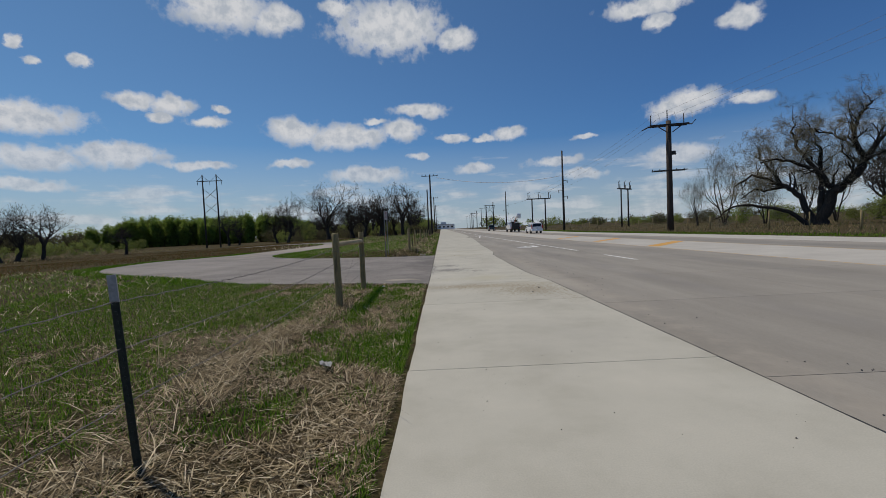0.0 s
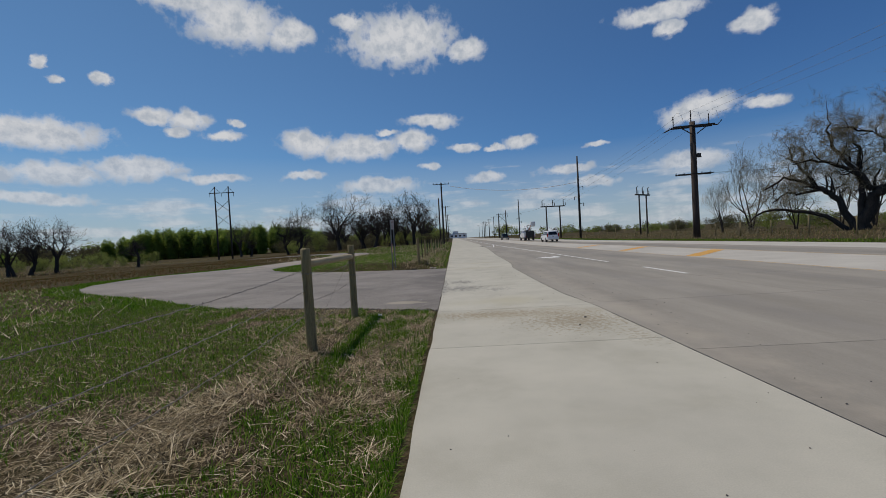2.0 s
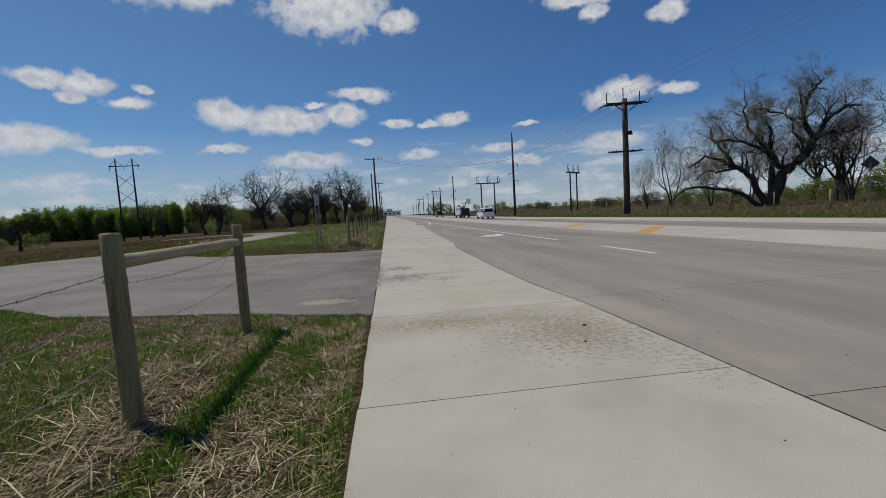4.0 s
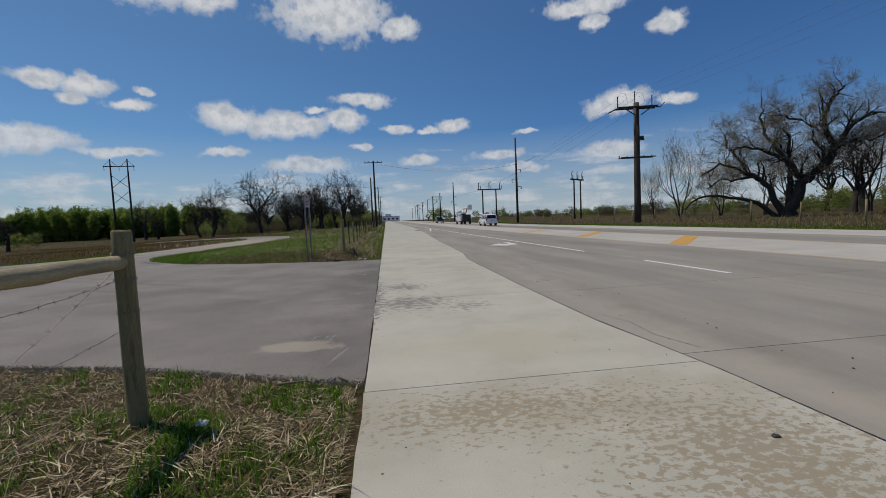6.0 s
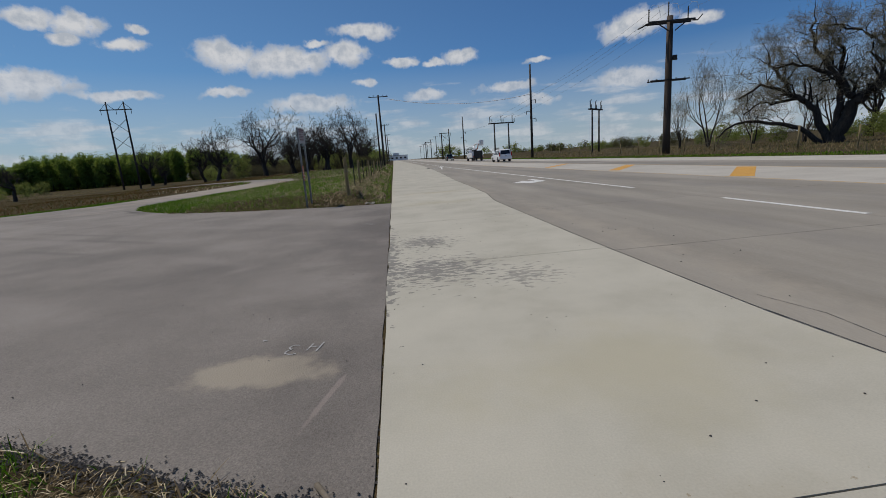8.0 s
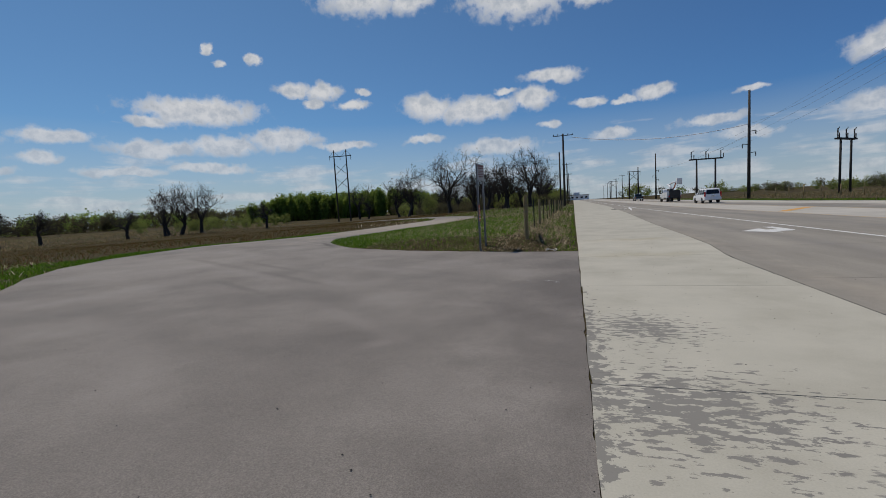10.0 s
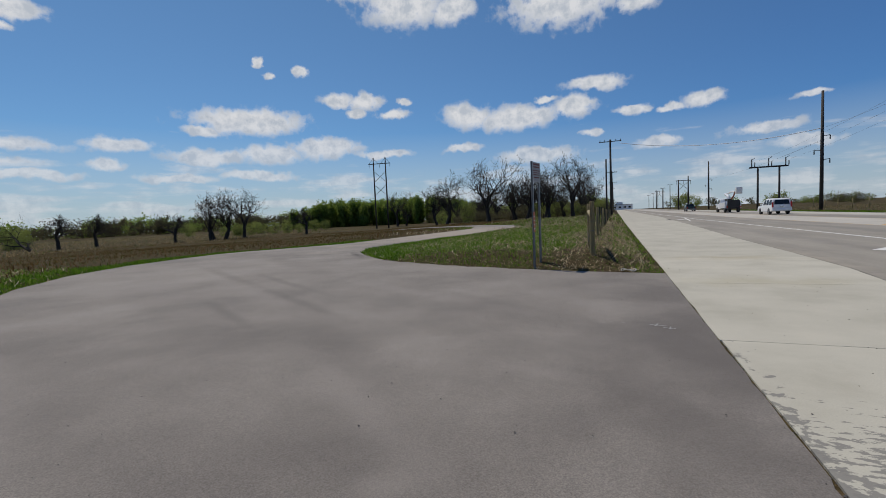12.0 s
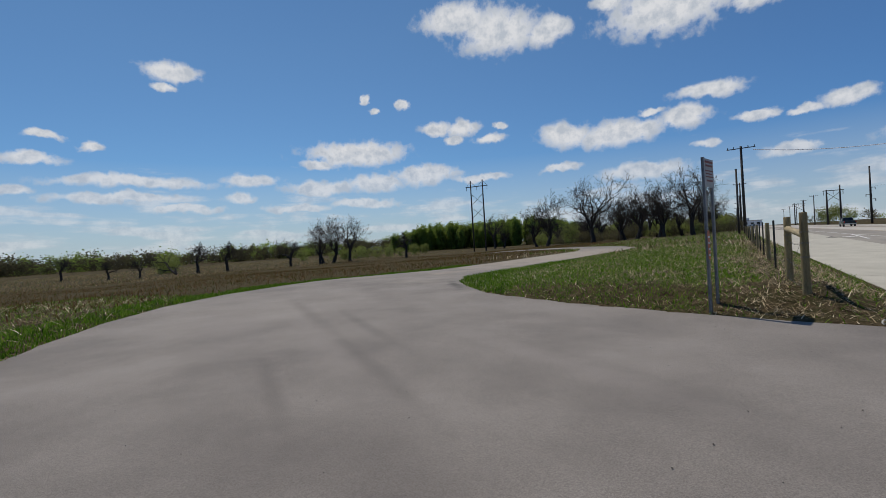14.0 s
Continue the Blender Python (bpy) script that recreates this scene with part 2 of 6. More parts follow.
stain(M_PATH, 0.22, 15.1, 0.85, 0.75, SCUFF, 0.9, 3.45, 3.6, 10, (0.7, 1.6, 1), 0, 6.0)
stain(M_PATH, 1.15, 14.5, 0.55, 0.5, SCUFF, 0.65, 3.25, 3.5, 10, (0.7, 1.6, 1), 0, 6.0)
stain(M_PATH, -0.34, 16.0, 0.16, 2.4, SCUFF, 0.9, 3.5, 3.65, 8.0, (1, 1, 1), 0, 6.0)
stain(M_PATH, 1.2, 12.3, 1.8, 0.9, (0.44, 0.40, 0.28), 0.6, 1.0, 2.1, 1.2)
stain(M_PATH, 1.0, 23.2, 1.8, 0.9, (0.40, 0.36, 0.25), 0.6, 1.0, 2.1, 1.2)
stain(M_PATH, 1.3, 27.2, 1.8, 0.8, (0.40, 0.35, 0.24), 0.6, 1.0, 2.1, 1.2)
stain(M_PATH, 1.5, 5.6, 1.4, 1.6, (0.33, 0.31, 0.27), 0.25, 0.9, 2.2, 1.5)
# the road's gutter is paler and silted
for yy in (2, 10, 18, 28):
    stain(M_ROAD, 3.1, yy, 0.55, 6.5, (0.40, 0.35, 0.28), 0.6, 0.7, 2.1, 1.6)
stain(M_ROAD, 9.0, 40, 0.7, 80, (0.17, 0.16, 0.15), 0.45, 0.8, 2.2, 0.6)
stain(M_ROAD, 5.2, 20, 0.6, 80, (0.19, 0.175, 0.16), 0.4, 0.8, 2.2, 0.6)
stain(M_ROAD, 16.6, 40, 1.3, 90, (0.16, 0.15, 0.14), 0.5, 0.8, 2.2, 0.6)
# sand, scrapes and tyre marks on the asphalt
stain(M_ASPHALT, -1.2, 12.83, 0.62, 0.3, (0.36, 0.315, 0.245), 0.85, 1.55, 2.05, 2.0)
stain(M_ASPHALT, -0.66, 12.38, 0.42, 0.022, (0.32, 0.27, 0.24), 0.6, 1.6, 2.1, 5.0, (1, 1, 1), 73)
# fresher and darker towards the path, bleached further in
stain(M_ASPHALT, -0.4, 18.5, 1.2, 7.0, (0.112, 0.098, 0.088), 0.55, 0.9, 2.3, 0.9)
stain(M_ASPHALT, -13.0, 24.0, 6.5, 5.0, (0.30, 0.268, 0.235), 0.5, 1.0, 2.4, 0.5, (1, 1, 1), -31)
# long sweeping tyre marks of vehicles that turn in from the road
for cx, cy, sx, sy, turn, deep in ((-11.2, 23.2, 4.2, 0.14, -31, 0.5), (-6.6, 20.4, 2.2, 0.09, -32, 0.6), (-8.6, 22.4, 2.4, 0.10, -32, 0.5), (-7.0, 19.3, 1.6, 0.08, -30, 0.55), (-4.6, 18.6, 2.6, 0.3, -40, 0.35),
                                   (-9.5, 20.2, 4.5, 0.5, -29, 0.3), (-3.2, 20.6, 2.6, 0.3, -36, 0.35), (-2.6, 16.2, 2.2, 0.35, -46, 0.3), (-6.2, 16.6, 3.0, 0.4, -34, 0.3), (-12.5, 27.0, 5.0, 0.35, -38, 0.35)):
    stain(M_ASPHALT, cx, cy, sx * 1.25, sy * 1.8, (0.095, 0.083, 0.075), deep * 0.62, 0.5, 1.55, 1.2, (1, 1, 1), turn, 0.9)
for cx, cy, sx, sy, turn in ((-3.2, 17.0, 1.5, 0.16, -38), (-1.9, 17.9, 0.35, 0.14, -20), (-2.4, 16.1, 0.18, 0.12, 30), (-8.2, 21.0, 3.6, 0.3, -31), (-5.0, 21.6, 3.0, 0.22, -30), (-12.0, 21.6, 3.5, 0.6, -29), (-4.6, 15.2, 2.2, 0.3, -36)):
    stain(M_ASPHALT, cx, cy, sx * 1.2, sy * 1.5, (0.30, 0.268, 0.24), 0.35, 0.5, 1.7, 1.5, (1, 1, 1), turn, 1.1)
stain(M_ASPHALT, -11.2, 29.6, 2.2, 0.3, (0.05, 0.045, 0.04), 0.7, 1.2, 2.0, 2.5, (1, 1, 1), -52)
stain(M_ASPHALT, -15, 52, 9, 20, (0.36, 0.31, 0.245), 0.75, 1.2, 2.3, 0.5)
M_WHITE = material("white_road_paint", [(0.62, 0.61, 0.58), (0.78, 0.77, 0.74)], 5, 0.7, bump=0.1, grain=0.1)
M_YELLOW = material("yellow_road_paint", [(0.58, 0.30, 0.05), (0.66, 0.36, 0.07)], 3, 0.7, bump=0.1, grain=0.1)
M_FADED = material("faded_yellow_paint", [(0.46, 0.31, 0.15), (0.50, 0.36, 0.20)], 2, 0.8, bump=0.1, grain=0.15)
M_POST = material("weathered_post_wood", [(0.15, 0.112, 0.05), (0.28, 0.218, 0.105), (0.21, 0.175, 0.078)], 3, 0.85, bump=0.5, bump_scale=40, grain=0.25, stretch=(6, 6, 0.6), spread=0.12)
M_RAIL = material("peeled_rail_wood", [(0.28, 0.225, 0.125), (0.45, 0.365, 0.215)], 3, 0.8, bump=0.4, bump_scale=40, grain=0.2, stretch=(6, 0.6, 6))
M_POLE = material("tarred_pole_wood", [(0.045, 0.032, 0.024), (0.085, 0.06, 0.045)], 2, 0.85, bump=0.4, bump_scale=20, grain=0.3, stretch=(4, 4, 0.3))
M_POLEFAR = material("dark_pole_timber", [(0.03, 0.026, 0.024), (0.055, 0.048, 0.043)], 2, 0.85, bump=0.2, bump_scale=10, grain=0.2)
M_GALV = material("galvanised_steel", [(0.15, 0.155, 0.16), (0.25, 0.255, 0.26)], 12, 0.5, 0.5, bump=0.08, grain=0.12)
M_STEEL = material("dark_green_steel", [(0.012, 0.018, 0.014), (0.03, 0.036, 0.028)], 14, 0.6, 0.2, bump=0.2, grain=0.3)
M_WHITEPAINT = material("white_paint", [(0.66, 0.67, 0.68), (0.78, 0.79, 0.80)], 8, 0.5, bump=0.03, grain=0.05)
M_PANEL = material("dull_sign_sheet", [(0.27, 0.265, 0.26), (0.36, 0.355, 0.35)], 9, 0.5, bump=0.02)
M_WIRE = material("wire", [(0.14, 0.13, 0.12), (0.24, 0.22, 0.20)], 30, 0.55, 0.7, bump=0.1)

# ---------------------------------------------------------------- building helpers


def smooth(a, b, x):
    t = min(1.0, max(0.0, (x - a) / (b - a)))
    return t * t * (3 - 2 * t)


def rise(y):
    return max(0.0, y - 70) * 0.0042


def gz(x, y):
    """Height of the ground."""
    z = rise(y)
    if x < -0.35:
        z -= 1.7 * smooth(12, 88, -x)
        z += 0.33 * smooth(24.0, 26.6, y) * smooth(-0.35, -1.9, x) * smooth(-13.0, -4.0, x) * (off_apron(x, y) if 24 < y < 40 and x > -14 else 1.0)
        z -= 0.01 * smooth(-0.35, -0.6, x)
        z += 0.05 * noise.noise((x * 0.35, y * 0.35, 2.0)) * smooth(-0.4, -1.4, x) * (0.0 if in_apron(x, y, 0.8) else 1.0)
        z += 0.35 * noise.noise((x * 0.03, y * 0.03, 5.0)) * smooth(22, 60, -x)
        if -26 < x < -5 and 8 < y < 27:
            z += 0.13 * smooth(-5.5, -9.5, x) * smooth(27, 21, y) * smooth(8, 11, y) * off_apron(x, y)
    elif x > 22:
        z += 0.12 * smooth(22.3, 26, x) + 0.2 * noise.noise((x * 0.05, y * 0.05, 7.0)) * smooth(22, 40, x) - 1.2 * smooth(60, 160, x)
    return z


def mesh_object(name, bm, mat, parent=None, label=""):
    me = bpy.data.meshes.new(name)
    bm.to_mesh(me)
    bm.free()
    me.materials.append(mat)
    ob = new(name, me)
    if parent is not None:
        ob.parent = parent
    if label:
        ob["label"] = label
    return ob


def part(name, bm, mat, parent, label=""):
    return mesh_object(name, bm, mat, parent, label)


def arrays(name, verts, faces, mat, parent=None, soft=False):
    me = bpy.data.meshes.new(name)
    me.from_pydata([tuple(v) for v in verts], [], faces)
    me.materials.append(mat)
    if soft:
        me.polygons.foreach_set("use_smooth", [True] * len(me.polygons))
    me.update()
    ob = new(name, me)
    if parent is not None:
        ob.parent = parent
    return ob


def empty(name, x, y, z, label, category, group="", turn=0.0):
    ob = new(name)
    ob.matrix_world = pose(x, y, z, 0, 0, turn)
    return tagged(ob, label, category, group)


def box(bm, x0, y0, z0, x1, y1, z1, bevel=0.0):
    r = bmesh.ops.create_cube(bm, size=1.0)
    vs = r["verts"]
    for v in vs:
        v.co = Vector(((x0 + x1) / 2 + v.co.x * (x1 - x0), (y0 + y1) / 2 + v.co.y * (y1 - y0), (z0 + z1) / 2 + v.co.z * (z1 - z0)))
    if bevel:
        es = list({e for v in vs for e in v.link_edges})
        bmesh.ops.bevel(bm, geom=es, offset=bevel, segments=2, affect="EDGES", profile=0.5)


def tube(bm, points, radii, sides=8, caps=True):
    """A tapered round bar along points."""
    rings = []
    pts = [Vector(p) for p in points]
    for i, p in enumerate(pts):
        way = (pts[min(i + 1, len(pts) - 1)] - pts[max(i - 1, 0)]).normalized()
        a = way.orthogonal().normalized() if abs(way.z) < 0.99 else Vector((1, 0, 0)).cross(way).normalized()
        b = way.cross(a)
        r = radii[i] if isinstance(radii, (list, tuple)) else radii
        rings.append([bm.verts.new(p + (a * math.cos(k * math.tau / sides) + b * math.sin(k * math.tau / sides)) * r) for k in range(sides)])
    for r0, r1 in zip(rings, rings[1:]):
        for k in range(sides):
            f = bm.faces.new((r0[k], r0[(k + 1) % sides], r1[(k + 1) % sides], r1[k]))
            f.smooth = sides > 5
    if caps:
        bm.faces.new(list(reversed(rings[0])))
        bm.faces.new(rings[-1])


def slab(name, outline, top, bottom, mat, parent=None, label="", height=None):
    """A flat plate with this outline, counter-clockwise; height(x, y) is added to its top."""
    bm = bmesh.new()
    up = [bm.verts.new((x, y, top + (height(x, y) if height else 0))) for x, y in outline]
    down = [bm.verts.new((x, y, bottom + (height(x, y) if height else 0))) for x, y in outline]
    n = len(up)
    bm.faces.new(up)
    for i in range(n):
        bm.faces.new((up[i], down[i], down[(i + 1) % n], up[(i + 1) % n]))
    bmesh.ops.triangulate(bm, faces=[f for f in bm.faces if len(f.verts) > 4])
    return mesh_object(name, bm, mat, parent, label)


# ---------------------------------------------------------------- the plan

APRON = [(-0.36, 11.42), (-1.1, 11.72), (-1.9, 12.06), (-2.8, 12.46), (-4.2, 12.85), (-5.8, 13.4), (-8.0, 15.0), (-10.8, 17.1), (-13.5, 18.9),
         (-15.7, 20.6), (-17.9, 22.9), (-20.0, 26.1), (-21.0, 29.5), (-20.4, 32.8), (-18.9, 35.4), (-17.6, 37.8), (-17.1, 43.5), (-16.9, 53), (-16.7, 62),
         (-18.5, 69), (-24, 77), (-34, 87), (-46, 97), (-45, 101), (-32, 91), (-21, 81), (-14.5, 73), (-11.4, 64), (-11.3, 57.5), (-12.0, 44.3),
         (-12.6, 35.0), (-12.6, 32.6), (-11.6, 30.6), (-10.4, 29.1), (-8.6, 27.3), (-6.0, 25.9), (-3.4, 24.9), (-1.9, 24.45), (-0.36, 24.2)]


def apron_grid():
    """Which 0.1 m cells lie on the driveway."""
    gx, gy = np.meshgrid(np.arange(-48, 0.0, 0.1) + 0.05, np.arange(10, 104, 0.1) + 0.05, indexing="ij")
    inside = np.zeros(gx.shape, bool)
    for (x0, y0), (x1, y1) in zip(APRON, APRON[1:] + APRON[:1]):
        if y0 != y1:
            inside ^= ((y0 > gy) != (y1 > gy)) & (gx < (x1 - x0) * (gy - y0) / (y1 - y0) + x0)
    return inside.tolist()


APRON_CELLS = apron_grid()


def in_apron(x, y, margin=0.0):
    if margin:
        return in_apron(x, y) or in_apron(x + margin, y) or in_apron(x - margin, y) or in_apron(x, y + margin) or in_apron(x, y - margin)
    if x <= -48 or x >= 0 or y <= 10 or y >= 104:
        return False
    return APRON_CELLS[int((x + 48) * 10)][int((y - 10) * 10)]


def off_apron(x, y):
    """0 on the driveway, 1 from 1.2 m off it."""
    for r in (0.0, 0.25, 0.5, 0.75, 1.0):
        if any(in_apron(x + r * math.cos(k), y + r * math.sin(k)) for k in range(7)):
            return smooth(0.0, 1.25, r)
    return 1.0


def seam(y):
    """x of the joint between the path and the road."""
    pts = [(-30, 2.75), (4, 2.75), (9, 2.72), (11.3, 2.70), (12.7, 2.56), (15.4, 2.54), (19, 2.58), (22.5, 2.64), (25, 2.95), (29, 3.1), (35, 3.25), (56, 4.2), (90, 5.2), (700, 5.2)]
    for (y0, x0), (y1, x1) in zip(pts, pts[1:]):
        if y <= y1:
            return x0 + (x1 - x0) * (y - y0) / (y1 - y0)
    return 5.2

# ---------------------------------------------------------------- ground


GROUND = {}


def build_ground():
    xs = sorted(set([-3000, -1800, -1000, -600, -400, -300, -220] + [-180 + 8 * i for i in range(16)] + [-52 + 2 * i for i in range(12)] + [-28 + i for i in range(14)]
                    + [-14 + 0.5 * i for i in range(18)] + [-5 + 0.2 * i for i in range(23)] + [-0.9, -0.6, -0.36, 1, 6, 12, 18, 22.2, 22.5, 23.5] + [25 + 4 * i for i in range(20)] + [120, 160, 220, 320, 500, 900, 1800, 3000]))
    ys = sorted(set([-3000, -1500, -600, -200, -80, -40, -20] + [-10 + 0.5 * i for i in range(16)] + [-2 + 0.25 * i for i in range(64)] + [14 + 0.5 * i for i in range(52)] + [40 + 2 * i for i in range(30)] + [100 + 8 * i for i in range(16)]
                    + [240, 270, 320, 400, 520, 700, 1000, 1500, 2200, 3000]))
    verts, faces = [], []
    for y in ys:
        for x in xs:
            z = gz(x, min(y, 700))
            if -0.3 < x < 22.3:
                z = rise(min(y, 700)) - 0.12
            elif x > -0.4 and not in_apron(x, y):
                z = rise(min(y, 700)) - 0.015
            elif in_apron(x, y):
                deep = all(in_apron(x + a, y + b) for a, b in ((0.3, 0.3), (-0.3, 0.3), (0.3, -0.3), (-0.3, -0.3))) or x > -0.7 or x < -5 or y > 14
                z -= 0.06 if deep else 0.014
            verts.append((x, y, z))
    n = len(xs)
    GROUND.update(x=np.array(xs, float), y=np.array(ys, float), z=np.array([v[2] for v in verts]).reshape(len(ys), n))
    for j in range(len(ys) - 1):
        for i in range(n - 1):
            a = j * n + i
            faces.append((a, a + 1, a + n + 1, a + n))
    ob = arrays("ground", verts, faces, M_SOIL, soft=True)
    tagged(ob, "patchy spring grass and straw over brown soil", "ground", kind="structure")


build_ground()


def stations(a, b, step):
    n = max(1, int(round((b - a) / step)))
    return [a + (b - a) * i / n for i in range(n + 1)]


PATH_JOINTS = [-9.0, -4.3, 0.1, 4.47, 8.3, 11.21, 15.36, 19.2, 22.9, 27.3, 31.5, 35.8, 40.2, 44.6, 49.0, 53.4, 57.8, 62.2, 66.6, 71.0]
ROAD_JOINTS = [-10.0, -5.4, -0.8, 3.88, 7.7, 11.45, 15.2, 19.8, 24.4, 29.0, 33.6, 38.2, 42.8, 47.4, 52.0, 56.6, 61.2, 65.8, 70.4]


def build_path():
    base = slab("path", [(-0.33, -30), (2.76, -30), (2.74, 9), (2.52, 13), (2.52, 16), (2.6, 22), (3.1, 29), (3.25, 35), (4.2, 56), (5.2, 90), (5.2, 700), (-0.33, 700), (-0.33, 400), (-0.33, 200), (-0.33, 120), (-0.33, 71)],
                -0.03, -0.1, M_SEAM, height=lambda x, y: rise(y))
    tagged(base, "wide pale concrete shared path beside the road", "path", kind="structure")
    for a, b in zip(PATH_JOINTS, PATH_JOINTS[1:]):
        ys = stations(a + 0.005, b - 0.005, 0.5)
        rnd = random.Random(int(a * 10))
        left = [(-0.35 + rnd.uniform(-0.012, 0.012), y) for y in ys]
        right = [(seam(y) - 0.009 + rnd.uniform(-0.004, 0.004), y) for y in ys]
        slab("slab", left[::-1] + right, 0.0, -0.08, M_PATH, base, height=lambda x, y: rise(y))
    far = [71.007, 90, 140, 200, 300, 450, 700]
    slab("slab", [(-0.35, y) for y in far][::-1] + [(seam(y) - 0.012, y) for y in far], 0.0, -0.08, M_PATH, base, height=lambda x, y: rise(y))


build_path()

LANES = [(None, 6.98), (6.98, 10.98), (10.98, 15.4), (15.4, 18.9), (18.9, 22.4)]


def build_road():
    ys = [-30, 70, 100, 200, 400, 700]
    base = slab("road", [(22.42, y) for y in ys] + [(2.4, y) for y in ys[::-1]], -0.035, -0.12, M_SEAM, height=lambda x, y: rise(y))
    tagged(base, "wide grey concrete road with painted lane lines", "road", kind="structure")
    for k, (x0, x1) in enumerate(LANES):
        mat = M_MEDIAN if k in (2, 4) else M_ROAD
        for a, b in zip(ROAD_JOINTS, ROAD_JOINTS[1:]):
            ys = stations(a + 0.005, b - 0.005, 0.6)
            if x0 is None:
                left = [(seam(y) + 0.006 + 0.004 * noise.noise((y * 3, 0, 0)), y) for y in ys]
            else:
                left = [(x0 + 0.004, ys[0]), (x0 + 0.004, ys[-1])]
            slab("slab", left[::-1] + [(x1 - 0.004, ys[0]), (x1 - 0.004, ys[-1])], -0.006, -0.1, mat, base)
        far = [70.405, 100, 150, 220, 320, 480, 700]
        slab("slab", [((seam(y) + 0.012) if x0 is None else x0 + 0.004, y) for y in far][::-1] + [(x1 - 0.004, y) for y in far], -0.006, -0.1, mat, base, height=lambda x, y: rise(y))
    return base


ROAD = build_road()


def build_apron():
    rnd = random.Random(4)
    out = []
    for (x0, y0), (x1, y1) in zip(APRON, APRON[1:]):
        n = max(1, int(math.hypot(x1 - x0, y1 - y0) / 0.35)) if max(-x0, -x1) < 14 and y0 < 40 else 2
        for i in range(n):
            f = i / n
            out.append((x0 + (x1 - x0) * f + rnd.uniform(-0.025, 0.025), y0 + (y1 - y0) * f + rnd.uniform(-0.025, 0.025)))
    out.append(APRON[-1])
    # broken edge against the path
    y = 24.0
    while y > 11.6:
        out.append((-0.355 - abs(rnd.gauss(0, 0.007)), y))
        y -= rnd.uniform(0.08, 0.22)
    bm = bmesh.new()
    up = [bm.verts.new((x, y, 0.0)) for x, y in out[::-1]]
    bm.faces.new(up)
    bmesh.ops.triangulate(bm, faces=bm.faces[:])
    # finer triangles, so that the far arm follows the ground
    bmesh.ops.subdivide_edges(bm, edges=[e for e in bm.edges if e.calc_length() > 6], cuts=3, use_grid_fill=True)
    bmesh.ops.triangulate(bm, faces=bm.faces[:])
    for v in bm.verts:
        far = smooth(12, 20, -v.co.x) if v.co.y < 30 else smooth(30, 40, v.co.y)
        v.co.z = -0.004 + far * (gz(v.co.x, v.co.y) + 0.03)
    rim = [e for e in bm.edges if e.is_boundary]
    ext = bmesh.ops.extrude_edge_only(bm, edges=rim)
    for g in ext["geom"]:
        if isinstance(g, bmesh.types.BMVert):
            g.co.z -= 0.12
    bmesh.ops.recalc_face_normals(bm, faces=bm.faces[:])
    if max(bm.faces, key=lambda f: f.calc_area()).normal.z < 0:
        bmesh.ops.reverse_faces(bm, faces=bm.faces[:])
    ob = mesh_object("driveway", bm, M_ASPHALT)
    tagged(ob, "wide grey asphalt driveway apron narrowing to a trail", "driveway", kind="structure")


build_apron()


def flat(name, outline, z, mat, label="", parent=None, height=None):
    bm = bmesh.new()
    f = bm.faces.new([bm.verts.new((x, y, z + (height(x, y) if height else 0))) for x, y in outline])
    if f.normal.z < 0:
        f.normal_flip()
    r = bmesh.ops.extrude_face_region(bm, geom=[f])
    for v in [g for g in r["geom"] if isinstance(g, bmesh.types.BMVert)]:
        v.co.z -= 0.003
    bmesh.ops.recalc_face_normals(bm, faces=bm.faces[:])
    return mesh_object(name, bm, mat, parent, label)


def stripe(x, y0, y1, w, mat, label, z=0.0):
    ys = [y0, y1] if y1 < 75 else [y0] + [v for v in (10, 30, 50, 70, 120, 200, 400) if y0 < v < y1] + [min(y1, 690)]
    verts, faces = [], []
    for i, y in enumerate(ys):
        zz = z + rise(y)
        verts += [(x - w / 2, y, zz - 0.006), (x - w / 2, y, zz), (x + w / 2, y, zz), (x + w / 2, y, zz - 0.006)]
        if i:
            k = 4 * i
            faces += [(k - 4 + j, k - 3 + j, k + 1 + j, k + j) for j in range(3)]
    ob = arrays("lane_line", verts, faces, mat, ROAD)
    ob["label"] = label
    return ob


